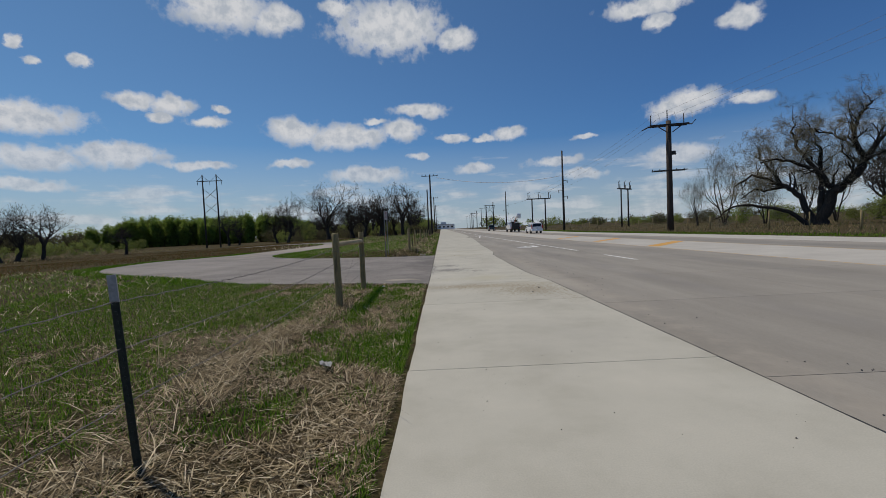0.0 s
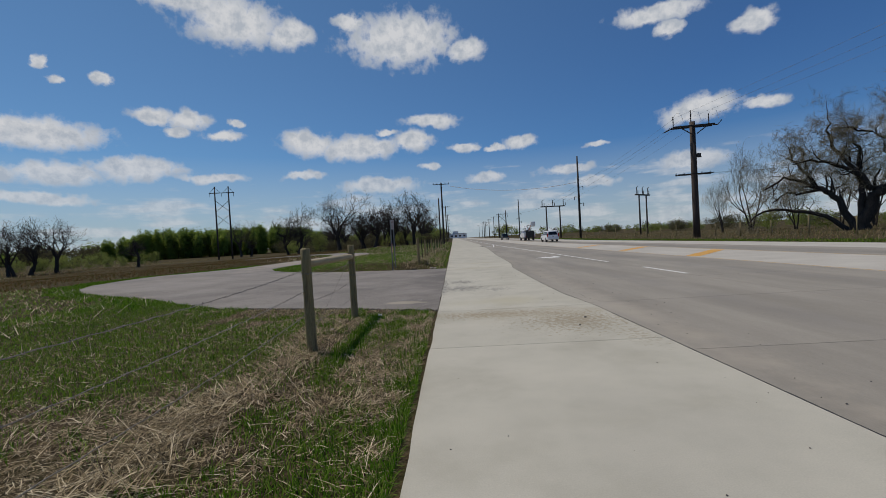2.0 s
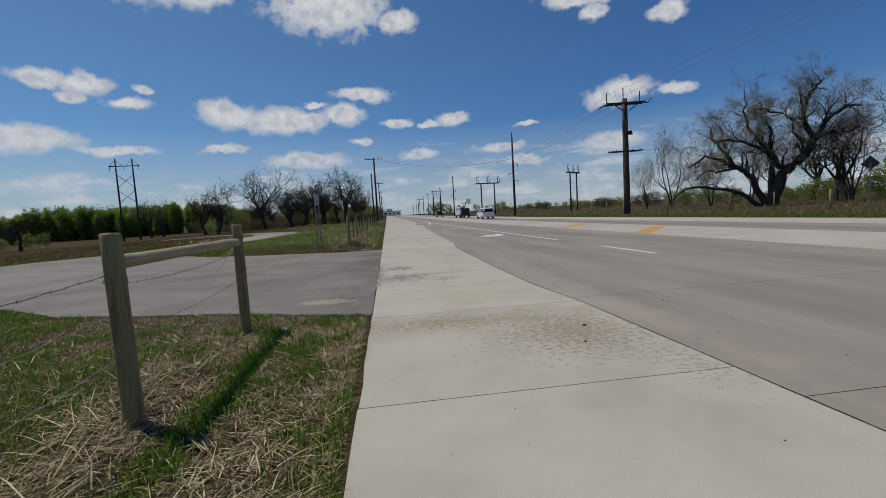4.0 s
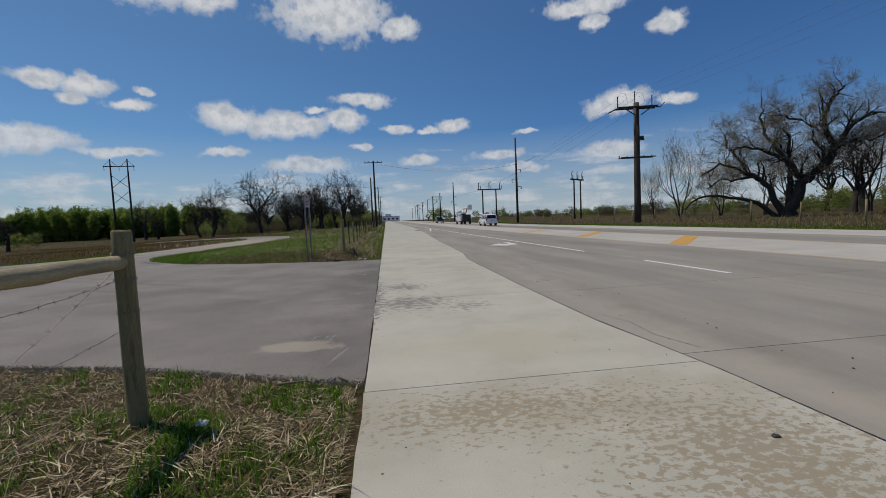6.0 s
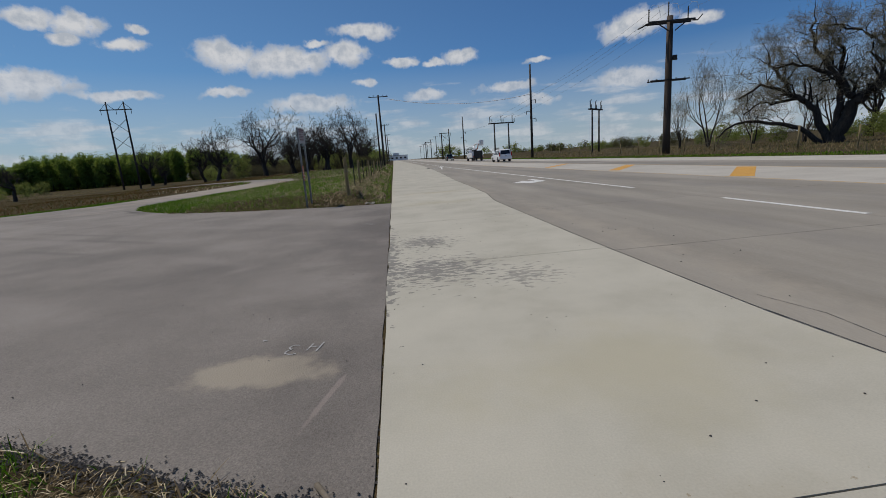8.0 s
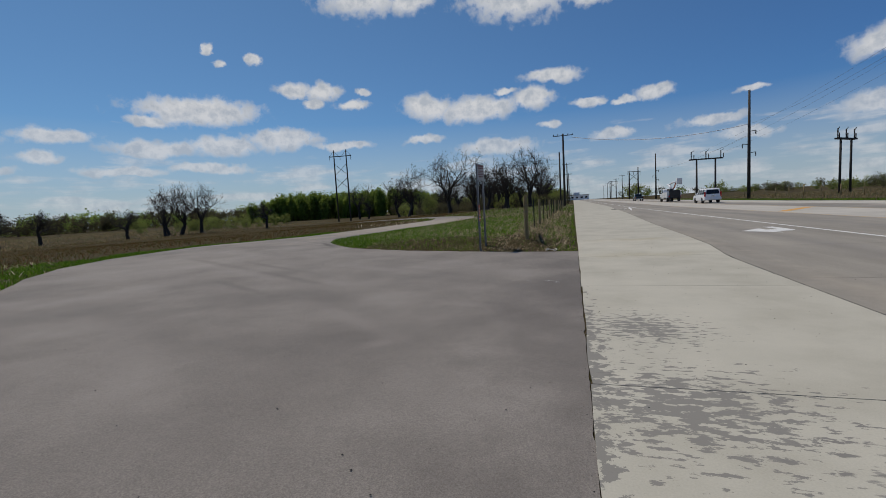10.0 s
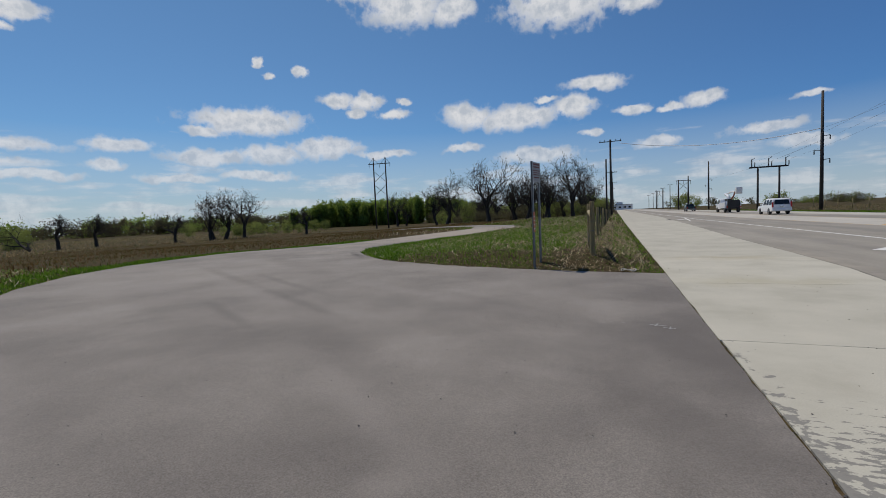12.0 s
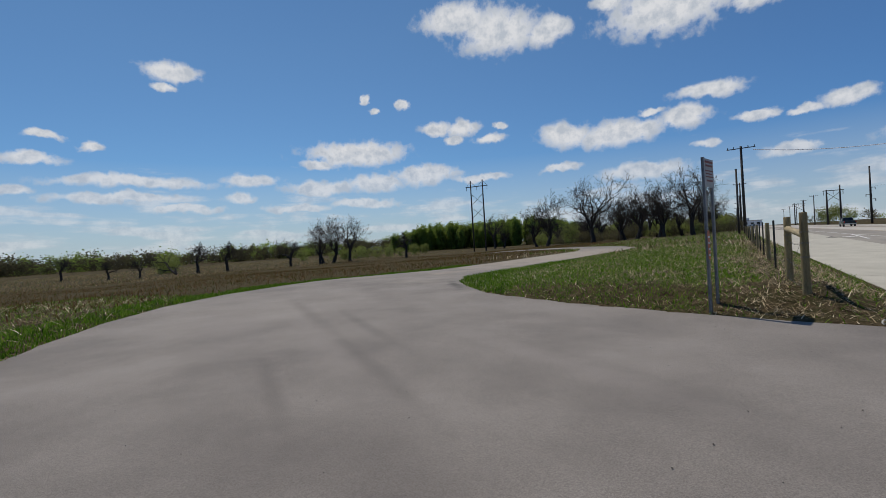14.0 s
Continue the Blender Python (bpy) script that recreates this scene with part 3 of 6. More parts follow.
def build_markings():
    stripe(7.06, 22.75, 690, 0.11, M_WHITE, "solid white lane line")
    stripe(7.06, 15.94, 19.0, 0.11, M_WHITE, "white lane dash")
    stripe(11.06, -30, 690, 0.055, M_FADED, "yellow edge line of the median")
    stripe(15.3, -30, 690, 0.055, M_FADED, "yellow edge line of the median")
    for x0, y0, x1, y1, w in ((11.25, 23.6, 15.1, 27.7, 0.85), (11.4, 32.6, 15.1, 37.2, 0.8), (11.4, 43, 15.1, 48, 0.7)):
        flat("median_bar", [(x0, y0), (x0 + 0.2, y0 - w / 2), (x1, y1 - w / 2), (x1 - 0.2, y1 + w / 2), (x0, y0 + w / 2)], 0.0, M_YELLOW, "orange-yellow diagonal median bar", ROAD)
    # turn arrow: a stem along the lane and a head to one side
    flat("turn_arrow", [(6.42, 30.6), (6.42, 28.9), (6.2, 28.6), (5.75, 28.55), (5.75, 28.05), (4.95, 29.0), (5.75, 29.95), (5.75, 29.3), (6.05, 29.3), (6.12, 29.5), (6.12, 30.6)][::-1], 0.0, M_WHITE, "white turn arrow", ROAD)
    flat("turn_arrow", [(6.42, 71.6), (6.42, 69.9), (6.2, 69.6), (5.75, 69.55), (5.75, 69.05), (4.95, 70.0), (5.75, 70.95), (5.75, 70.3), (6.05, 70.3), (6.12, 70.5), (6.12, 71.6)][::-1], 0.0, M_WHITE, "white turn arrow", ROAD, height=lambda a, b: rise(b))
    flat("taper_line", [(5.35, 62.0), (5.5, 62.0), (7.0, 78.0), (6.85, 78.0)], 0.0, M_WHITE, "white taper line", ROAD, height=lambda a, b: rise(b))
    for y in (99, 111, 123, 135, 147):
        stripe(18.6, y, y + 3, 0.12, M_WHITE, "white lane dash")


build_markings()

# ---------------------------------------------------------------- fences


def knotty(bm, x, y, z0, z1, r, lean=(0, 0), sides=14, seed=0, rings=9):
    """A round fence post with an uneven flank and a worn top."""
    rnd = random.Random(seed)
    ph = [rnd.uniform(0, 6.3) for _ in range(3)]
    last = None
    for i in range(rings + 1):
        f = i / rings
        z = z0 + (z1 - z0) * f
        rr = r * (1.06 - 0.1 * f)
        ring = []
        for k in range(sides):
            a = k * math.tau / sides
            q = rr * (1 + 0.04 * math.sin(2 * a + ph[0] + f * 2) + 0.025 * math.sin(5 * a + ph[1] - f * 5) + rnd.uniform(-0.012, 0.012))
            ring.append(bm.verts.new((x + lean[0] * f + q * math.cos(a), y + lean[1] * f + q * math.sin(a), z)))
        if last:
            for k in range(sides):
                bm.faces.new((last[k], last[(k + 1) % sides], ring[(k + 1) % sides], ring[k])).smooth = True
        last = ring
    cap = [bm.verts.new((v.co.x * 0.85 + (x + lean[0]) * 0.15, v.co.y * 0.85 + (y + lean[1]) * 0.15, z1 + 0.012 + rnd.uniform(-0.004, 0.004))) for v in last]
    for k in range(sides):
        bm.faces.new((last[k], last[(k + 1) % sides], cap[(k + 1) % sides], cap[k]))
    bm.faces.new(cap)


def wire_points(a, b, sag=0.02, n=8):
    a, b = Vector(a), Vector(b)
    return [a.lerp(b, i / n) + Vector((0, 0, -4 * sag * (i / n) * (1 - i / n))) for i in range(n + 1)]


def barbed(bm, a, b, sag=0.03, r=0.0022, barbs=True):
    """Twisted wire with barbs."""
    a, b = Vector(a), Vector(b)
    n = max(8, int((b - a).length / 0.06))
    pts = wire_points(a, b, sag, n)
    way = (b - a).normalized()
    u = way.cross(Vector((0, 0, 1))).normalized()
    v = u.cross(way)
    tube(bm, [p + (u * math.cos(i * 1.4) + v * math.sin(i * 1.4)) * 0.003 for i, p in enumerate(pts)], r, 4, False)
    if barbs:
        for i in range(1, n, 2):
            p = pts[i]
            s = 0.016
            d = (u * math.cos(i) + v * math.sin(i)) * s
            tube(bm, [p - d, p + d], 0.0014, 3, False)
            tube(bm, [p - d.cross(way) + way * 0.004, p + d.cross(way) + way * 0.004], 0.0014, 3, False)


def brace_panel(name, xa, ya, ha, xb, yb, hb, seed, label, rail_z=1.19, ra=0.068, rb=0.066, lean_a=(0, 0), lean_b=(0, 0)):
    za, zb = gz(xa, ya), gz(xb, yb)
    e = empty(name, (xa + xb) / 2, (ya + yb) / 2, (za + zb) / 2, label, "fence brace", "wooden fence braces")
    ox, oy, oz = e.location
    bm = bmesh.new()
    knotty(bm, xa - ox, ya - oy, za - oz - 0.25, za - oz + ha, ra, lean_a, seed=seed)
    part("post", bm, M_POST, e, "weathered grey-green round post")
    bm = bmesh.new()
    knotty(bm, xb - ox, yb - oy, zb - oz - 0.25, zb - oz + hb, rb, lean_b, seed=seed + 1)
    part("post", bm, M_POST, e, "weathered grey-green round post")
    a = Vector((xa - ox + lean_a[0], ya - oy + lean_a[1], za - oz + rail_z))
    b = Vector((xb - ox + lean_b[0], yb - oy + lean_b[1], zb - oz + rail_z - 0.02))
    rnd = random.Random(seed)
    bm = bmesh.new()
    n = 10
    tube(bm, [a.lerp(b, 0.01 + 0.98 * i / n) + Vector((rnd.uniform(-.004, .004), 0, rnd.uniform(-.004, .004))) for i in range(n + 1)],
         [0.052 + rnd.uniform(-.003, .003) for _ in range(n + 1)], 12)
    part("rail", bm, M_RAIL, e, "pale peeled round rail")
    # wraps of wire round the posts, the diagonal tie and the strands
    bm = bmesh.new()
    for (px, py), r, z in (((a.x, a.y), ra, a.z - 0.13), ((b.x, b.y), rb, b.z - 0.13), ((b.x, b.y), rb, b.z + 0.05), ((b.x, b.y), rb, b.z - 0.36)):
        ring = [Vector((px + (r + 0.006) * math.cos(k * math.tau / 14), py + (r + 0.006) * math.sin(k * math.tau / 14), z + 0.006 * math.sin(k * 2))) for k in range(15)]
        tube(bm, ring, 0.003, 4, False)
        tube(bm, [p + Vector((0, 0, 0.012)) for p in ring], 0.003, 4, False)
    tagged(part("wire_wrap", bm, M_WIRE, e), kind="stuff")
    bm = bmesh.new()
    barbed(bm, b + Vector((-rb * .6, -rb * .8, -0.06)), Vector((a.x - ra * .6, a.y, za - oz + 0.12)), 0.01)
    part("diagonal_wire", bm, M_WIRE, e)
    bm = bmesh.new()
    for dz in (0.14, 0.5, 0.82):
        barbed(bm, b + Vector((-rb, -rb * .3, -dz)), a + Vector((-ra, ra * .3, -dz - 0.02)), 0.05)
    part("barbed_wire", bm, M_WIRE, e)
    return e


brace_panel("fence_brace", -1.95, 8.42, 1.41, -1.95, 10.96, 1.40, 11, "weathered wooden fence end brace with round rail and barbed wire", lean_a=(-0.02, 0), rail_z=1.21)
brace_panel("fence_brace", -1.96, 26.76, 1.18, -1.83, 25.66, 1.32, 31, "weathered wooden fence end brace standing past the driveway", rail_z=0.98, ra=0.055, rb=0.056)


def steel_post(bm, h, s=0.022):
    """A studded T-section post, its foot at the origin."""
    box(bm, -s, -0.0025, -0.25, s, 0.0025, h)
    box(bm, -0.0025, 0.0027, -0.25, 0.0025, s * 1.5, h)
    for i in range(int(h / 0.055)):
        box(bm, -0.006, -0.008, 0.05 + i * 0.055, 0.006, -0.0027, 0.072 + i * 0.055)


def build_t_post(x, y, h, tip, lean=0.0, label="dark green steel fence post with a white painted tip", group="steel fence posts"):
    e = empty("t_post", x, y, gz(x, y), label, "fence post", group, 12)
    e.rotation_euler = (0, radians(lean), radians(12))
    bm = bmesh.new()
    steel_post(bm, h - tip)
    part("shaft", bm, M_STEEL, e)
    if tip:
        bm = bmesh.new()
        s = 0.0235
        box(bm, -s, -0.005, h - tip, s, 0.004, h)
        box(bm, -0.004, 0.0041, h - tip, 0.004, s * 1.5, h)
        part("painted_tip", bm, M_PANEL, e, "grey-white painted tip")
    return e


build_t_post(-1.82, 2.71, 1.22, 0.16, lean=-3)
build_t_post(-1.82, -3.2, 1.22, 0.16, lean=1)
bm = bmesh.new()
for h in (0.46, 0.78, 1.06):
    barbed(bm, (-2.0, 8.40, h + 0.06), (-1.86, 2.71, h), 0.06, 0.0034)
    barbed(bm, (-1.86, 2.71, h), (-1.86, -3.2, h), 0.05, 0.0034)
tagged(mesh_object("fence_wire", bm, M_WIRE), "barbed wire strands between steel post and wooden brace", "fence wire")
FENCE_Y = [30.2 + 3.05 * i for i in range(24)]
for i, y in enumerate(FENCE_Y):
    x = -1.98
    if i % 3 == 1:
        e = empty("fence_post", x, y, gz(x, y), "weathered round wooden fence post", "fence post", "wooden fence posts")
        bm = bmesh.new()
        knotty(bm, 0, 0, -0.2, 1.15, 0.055, seed=i, sides=9, rings=4)
        part("shaft", bm, M_POST, e)
    else:
        build_t_post(x, y, 1.22, 0.0, label="dark steel fence post in a grass verge")
bm = bmesh.new()
prev = (-1.96, 26.76)
for y in FENCE_Y[:12]:
    for h in (0.35, 0.68, 1.0):
        a = Vector((prev[0] - 0.05, prev[1], gz(*prev) + h))
        b = Vector((-1.98, y, gz(-1.98, y) + h))
        tube(bm, wire_points(a, b, 0.03, 3), 0.0022, 3, False)
    prev = (-1.98, y)
tagged(mesh_object("fence_wire", bm, M_WIRE), "thin barbed wire strands along the fence", "fence wire")

# ---------------------------------------------------------------- sign at the driveway


def build_sign():
    x, y = -3.13, 24.95
    z = gz(x, y)
    e = empty("trail_sign", x, y, z, "grey metal notice sign on two galvanised posts", "sign", turn=77)
    for dx in (-0.0, 0.40):
        bm = bmesh.new()
        # perforated U-channel
        box(bm, dx - 0.024, -0.003, -0.3, dx + 0.024, 0.003, 2.52 if dx else 2.60)
        for s in (-1, 1):
            box(bm, dx + s * 0.026 - 0.0025, -0.003, -0.3, dx + s * 0.026 + 0.0025, 0.028, 2.52 if dx else 2.60)
            box(bm, dx + s * 0.036 - 0.009, 0.0285, -0.3, dx + s * 0.036 + 0.009, 0.032, 2.52 if dx else 2.60)
        p = part("post", bm, M_GALV, e, "galvanised U-channel post")
        bm = bmesh.new()
        for k in range(40):
            box(bm, dx - 0.006, -0.0045, 0.1 + 0.056 * k, dx + 0.006, -0.0033, 0.113 + 0.056 * k)
        tagged(part("hole", bm, M_SEAM, p), kind="stuff")
    bm = bmesh.new()
    box(bm, -0.04, -0.012, 2.10, 0.44, -0.007, 2.58, 0.001)
    pl = part("panel", bm, M_PANEL, e, "dull grey reflective notice panel")
    bm = bmesh.new()
    for k, (a, b, zz, hh) in enumerate(((0.0, 0.40, 2.51, 0.035), (0.03, 0.37, 2.45, 0.03), (0.0, 0.4, 2.37, 0.02), (0.03, 0.35, 2.32, 0.02), (0.02, 0.38, 2.27, 0.02), (0.05, 0.36, 2.2, 0.03))):
        box(bm, a, -0.0165, zz, b, -0.0135, zz + hh)
    tagged(part("lettering", bm, M_SIGNINK, pl, "dark red unreadable lettering"), kind="stuff")
    bm = bmesh.new()
    box(bm, -0.055, -0.010, 0.90, 0.055, -0.006, 1.38, 0.001)
    m = part("marker_strip", bm, M_ORANGE, e, "small orange and white utility marker")
    bm = bmesh.new()
    for k in range(4):
        box(bm, -0.045, -0.0135, 0.96 + 0.1 * k, 0.045, -0.0115, 0.985 + 0.1 * k)
    tagged(part("lettering", bm, M_WHITEPAINT, m), kind="stuff")


M_SIGNINK = material("sign_ink", [(0.16, 0.04, 0.035), (0.22, 0.06, 0.05)], 20, 0.6, bump=0)
M_ORANGE = material("orange_marker", [(0.45, 0.12, 0.05), (0.55, 0.17, 0.08)], 12, 0.6, bump=0.02)
build_sign()

# ---------------------------------------------------------------- power lines


def cross_arm(bm, x0, x1, z, s=0.11, y=0.0):
    box(bm, x0, y - s / 2, z - s / 2, x1, y + s / 2, z + s / 2, 0.01)


def insulator(bm, x, y, z, h, r=0.06):
    n = 7
    pts, rad = [], []
    for i in range(n * 2 + 1):
        pts.append((x, y, z + h * i / (n * 2)))
        rad.append(r if i % 2 else r * 0.55)
    tube(bm, pts, rad, 8)


def big_pole():
    x, y = 28.86, 54.99
    e = empty("utility_pole", x, y, gz(x, y) - 0.02, "massive dark brown power pole with two crossarms", "utility pole", "power poles", -10)
    bm = bmesh.new()
    tube(bm, [(0, 0, -0.5), (0, 0, 3), (0, 0, 8), (0, 0, 13.5)], [0.38, 0.36, 0.33, 0.29], 16)
    part("pole", bm, M_POLE, e, "tarred dark brown shaft")
    for z, half in ((12.95, 2.25), (7.35, 1.95)):
        bm = bmesh.new()
        for s in (-0.42, 0.42):
            cross_arm(bm, -half, half, z, 0.17 if z > 10 else 0.11, s)
        arm = part("crossarm", bm, M_POLEFAR, e)
        for px in (-0.86, 0.0, 0.86) if z > 10 else (-0.95, -0.5, 0.5, 0.95):
            bm = bmesh.new()
            if z > 10:
                insulator(bm, px * half, 0.42, z + 0.09, 1.9 if px == 0 else 1.35, 0.075)
            else:
                insulator(bm, px * half, 0.42, z + 0.06, 0.22, 0.07)
            part("insulator", bm, M_POLEFAR, arm)
    for s in (-1, 1):
        bm = bmesh.new()
        tube(bm, [(s * 0.3, -0.5, 12.0), (s * 1.5, -0.5, 12.85)], 0.06, 6)
        part("brace", bm, M_POLEFAR, e)
        bm = bmesh.new()
        tube(bm, [(s * 2.2, 0, 12.95), (s * 2.7, 0, 12.8 + 0.1 * s), (s * 3.15, 0, 12.5 + (0.9 if s > 0 else 0))], [0.08, 0.07, 0.06], 6)
        part("end_horn", bm, M_POLEFAR, e)
    bm = bmesh.new()
    box(bm, 0.34, -0.2, 9.3, 0.75, 0.25, 9.75, 0.03)
    tube(bm, [(0.3, 0, 9.5), (0.85, 0.1, 9.35)], 0.09, 8)
    part("switch_box", bm, M_POLEFAR, e)
    for k in range(3):
        a = -1.9 + 1.9 * k
        bm = bmesh.new()
        tube(bm, [(a, 0.42, 14.3), (a + 0.3, 0.3, 14.75), (a + 0.75, 0.1, 14.6), (a + 0.95, 0.0, 13.6)], 0.022, 5)
        part("jumper_wire", bm, M_GLINTWIRE, e, "bright looped jumper wire")


def tall_pole(x, y, h, arms=((0.62, 0.9), (0.5, -0.9), (0.42, 0.9)), r=0.24, label="tall slender dark power pole with short side arms"):
    e = empty("utility_pole", x, y, gz(x, y), label, "utility pole", "power poles", 0)
    bm = bmesh.new()
    tube(bm, [(0, 0, -0.5), (0, 0, h * 0.5), (0, 0, h)], [r, r * 0.85, r * 0.62], 10)
    part("pole", bm, M_POLEFAR, e)
    for f, half in arms:
        bm = bmesh.new()
        tube(bm, [(0, 0, h * f), (half, 0, h * f + 0.12)], 0.05, 6)
        insulator(bm, half, 0, h * f - 0.5, 0.6, 0.09)
        part("side_arm", bm, M_POLEFAR, e)
    return e


def cross_pole(x, y, h, half=1.5, second=None, r=0.2, label="wooden utility pole with a crossarm", turn=0.0, top=0.35):
    e = empty("utility_pole", x, y, gz(x, y), label, "utility pole", "power poles", turn)
    bm = bmesh.new()
    tube(bm, [(0, 0, -0.4), (0, 0, h * 0.5), (0, 0, h)], [r, r * 0.86, r * 0.7], 10)
    part("pole", bm, M_POLEFAR, e)
    for z, hf in [(h - top, half)] + ([(second, half * 0.8)] if second else []):
        bm = bmesh.new()
        cross_arm(bm, -hf, hf, z, 0.12, -r * 0.8)
        arm = part("crossarm", bm, M_POLEFAR, e)
        for px in (-0.93, -0.5, 0.5, 0.93):
            bm = bmesh.new()
            insulator(bm, px * hf, -r * 0.8, z + 0.06, 0.26, 0.07)
            part("insulator", bm, M_POLEFAR, arm)
    return e


def switch_frame(x, y, h, gap, bar, turn, label="dark two-post switch frame with three upright insulators"):
    e = empty("switch_frame", x, y, gz(x, y), label, "power structure", "switch frames", turn)
    for s in (-1, 1):
        bm = bmesh.new()
        tube(bm, [(s * gap / 2, 0, -0.4), (s * gap / 2, 0, h)], [0.19, 0.15], 10)
        part("post", bm, M_POLEFAR, e)
    bm = bmesh.new()
    for d in (-0.2, 0.2):
        cross_arm(bm, -bar / 2, bar / 2, h, 0.24, d)
    part("crossbeam", bm, M_POLEFAR, e)
    for k in (-1, 0, 1):
        bm = bmesh.new()
        cx = k * (bar / 2 - 0.35)
        insulator(bm, cx, 0, h + 0.1, 1.5, 0.12)
        part("insulator", bm, M_POLEFAR, e)
        bm = bmesh.new()
        tube(bm, [(cx, 0, h + 1.5), (cx + 0.5, 0, h + 1.75), (cx + 0.55, 0, h + 1.9)], 0.05, 6)
        tube(bm, [(cx + 0.5, 0, h + 0.15), (cx + 0.5, 0, h + 0.95)], 0.08, 6)
        tagged(part("switch_blade", bm, M_POLEFAR, e), kind="stuff")


def h_frame(x, y, h, gap, z_arm, over, xs, turn, label, uneven=0.0):
    e = empty("transmission_tower", x, y, gz(x, y), label, "transmission tower", "transmission towers", turn)
    for s in (-1, 1):
        bm = bmesh.new()
        hh = h - (uneven if s < 0 else 0)
        tube(bm, [(s * gap / 2, 0, -0.5), (s * gap / 2, 0, h * 0.5), (s * gap / 2, 0, hh)], [0.30, 0.26, 0.18], 10)
        part("leg", bm, M_POLEFAR, e)
        if over > 1:
            bm = bmesh.new()
            for q in (-1, 1):
                tube(bm, [(s * gap / 2, 0, h - 0.3), (s * gap / 2 + q * over, 0, z_arm)], 0.055, 5)
            part("arm_stay", bm, M_POLEFAR, e)
    bm = bmesh.new()
    for d in (-0.22, 0.22):
        cross_arm(bm, -gap / 2 - over, gap / 2 + over, z_arm, 0.2, d)
    part("crossarm", bm, M_POLEFAR, e)
    for z1, z0 in xs:
        bm = bmesh.new()
        tube(bm, [(-gap / 2, 0, z1), (gap / 2, 0, z0)], 0.075, 6)
        tube(bm, [(gap / 2, 0.1, z1), (-gap / 2, 0.1, z0)], 0.075, 6)
        part("cross_brace", bm, M_POLEFAR, e)
    for s in (-1, 0, 1):
        bm = bmesh.new()
        insulator(bm, s * (gap / 2 + over * 0.9), 0, z_arm - 1.4, 1.3, 0.09)
        part("insulator", bm, M_POLEFAR, e)


# matte near-white: the sun's glint on the wire is painted into the colour
M_GLINTWIRE = material("glint_white_wire", [(0.86, 0.87, 0.88), (0.92, 0.93, 0.94)], 20, 0.5, 0.0, bump=0)
big_pole()
tall_pole(25.92, 91.94, 16.5)
tall_pole(26.0, 173.0, 14.8, r=0.26)
cross_pole(-1.9, 95.1, 13.0, 1.75, r=0.22)
cross_pole(-2.0, 150.0, 12.0, 1.4, label="wooden utility pole with a crossarm far along the verge")
for k, y in enumerate((205, 262, 330, 410)):
    cross_pole(-2.0 - 0.6 * k, y, 12.0, 1.4, label="wooden utility pole with a crossarm far along the verge")
for k, y in enumerate((262, 305, 350, 400, 460)):
    cross_pole(24.5 + 0.8 * k, y, 12.5, 1.4, label="wooden utility pole beyond the road in the distance")
switch_frame(25.8, 114.6, 8.0, 3.5, 6.2, 5)
switch_frame(42.4, 100.5, 8.6, 3.4, 6.0, 42)
h_frame(-82.1, 158.0, 26.3, 4.7, 24.0, 1.9, ((21.3, 17.2), (16.3, 12.3)), 8, "tall dark two-legged transmission tower in the field")
h_frame(23.5, 208.0, 12.9, 3.6, 11.2, 0.9, ((10.6, 7.6),), 15, "dark two-pole transmission frame beyond the road", uneven=1.4)
h_frame(25.5, 330.0, 13.0, 4.0, 11.4, 0.9, ((10.6, 7.6),), 15, "dark two-pole transmission frame far beyond the road", uneven=1.0)

# the plain stub pole in the fence line
STUB_H = 9.8
sx, sy = -2.65, 96.5
stub = empty("stub_pole", sx, sy, gz(sx, sy), "plain dark wooden stub pole in the fence line", "pole")
bm = bmesh.new()
tube(bm, [(0, 0, -0.3), (0, 0, 4), (0, 0, STUB_H)], [0.17, 0.15, 0.13], 10)
part("pole", bm, M_POLEFAR, stub)
bm = bmesh.new()
tube(bm, [(0, 0, STUB_H), (0, 0, STUB_H + 0.08), (0, 0, STUB_H + 0.1)], [0.17, 0.17, 0.1], 10)
part("cap", bm, M_GALV, stub)


def line_wire(a, b, sag, r, mat, label):
    bm = bmesh.new()
    tube(bm, wire_points(a, b, sag, 18), r, 8, False)
    tagged(mesh_object("power_line", bm, mat), label, "power line", "power lines")


# drawn thick and near-white to carry the painted sun glint
line_wire((-0.4, 95.1, 12.7), (25.9, 91.9, 11.6), 1.3, 0.05, M_GLINTWIRE, "sagging power line over the road, its sun glint painted white")
line_wire((25.9, 91.9, 11.6), (28.0, 55.3, 14.2), 0.9, 0.012, M_WIRE, "thin dark power line between poles")
for s in (-1, 0, 1):
    line_wire((28.9 + 2.0 * s, 55.2, 14.2), (26.9 + 2.5 * s, 115.0, 9.6), 0.8, 0.009, M_WIRE, "thin dark power line between poles")
    line_wire((28.9 + 2.0 * s, 54.8, 14.2), (33.0 + 2.0 * s, -60.0, 15.5), 1.6, 0.008, M_WIRE, "thin dark power line overhead")
line_wire((30.4, 54.6, 7.5), (60.0, 38.0, 7.8), 0.6, 0.014, M_WIRE, "thin dark power line between poles")
line_wire((26.0, 92, 10.0), (26.0, 173, 10.0), 0.9, 0.014, M_WIRE, "thin dark power line between poles")

# ---------------------------------------------------------------- trees

M_BARK = material("dark_bark", [(0.022, 0.018, 0.014), (0.05, 0.041, 0.033)], 3, 0.95, bump=0.5, bump_scale=12, grain=0.3, stretch=(3, 3, 0.6))
M_TWIG = material("pale_twigs", [(0.15, 0.13, 0.085), (0.25, 0.22, 0.145)], 2, 0.95, bump=0, grain=0.1)
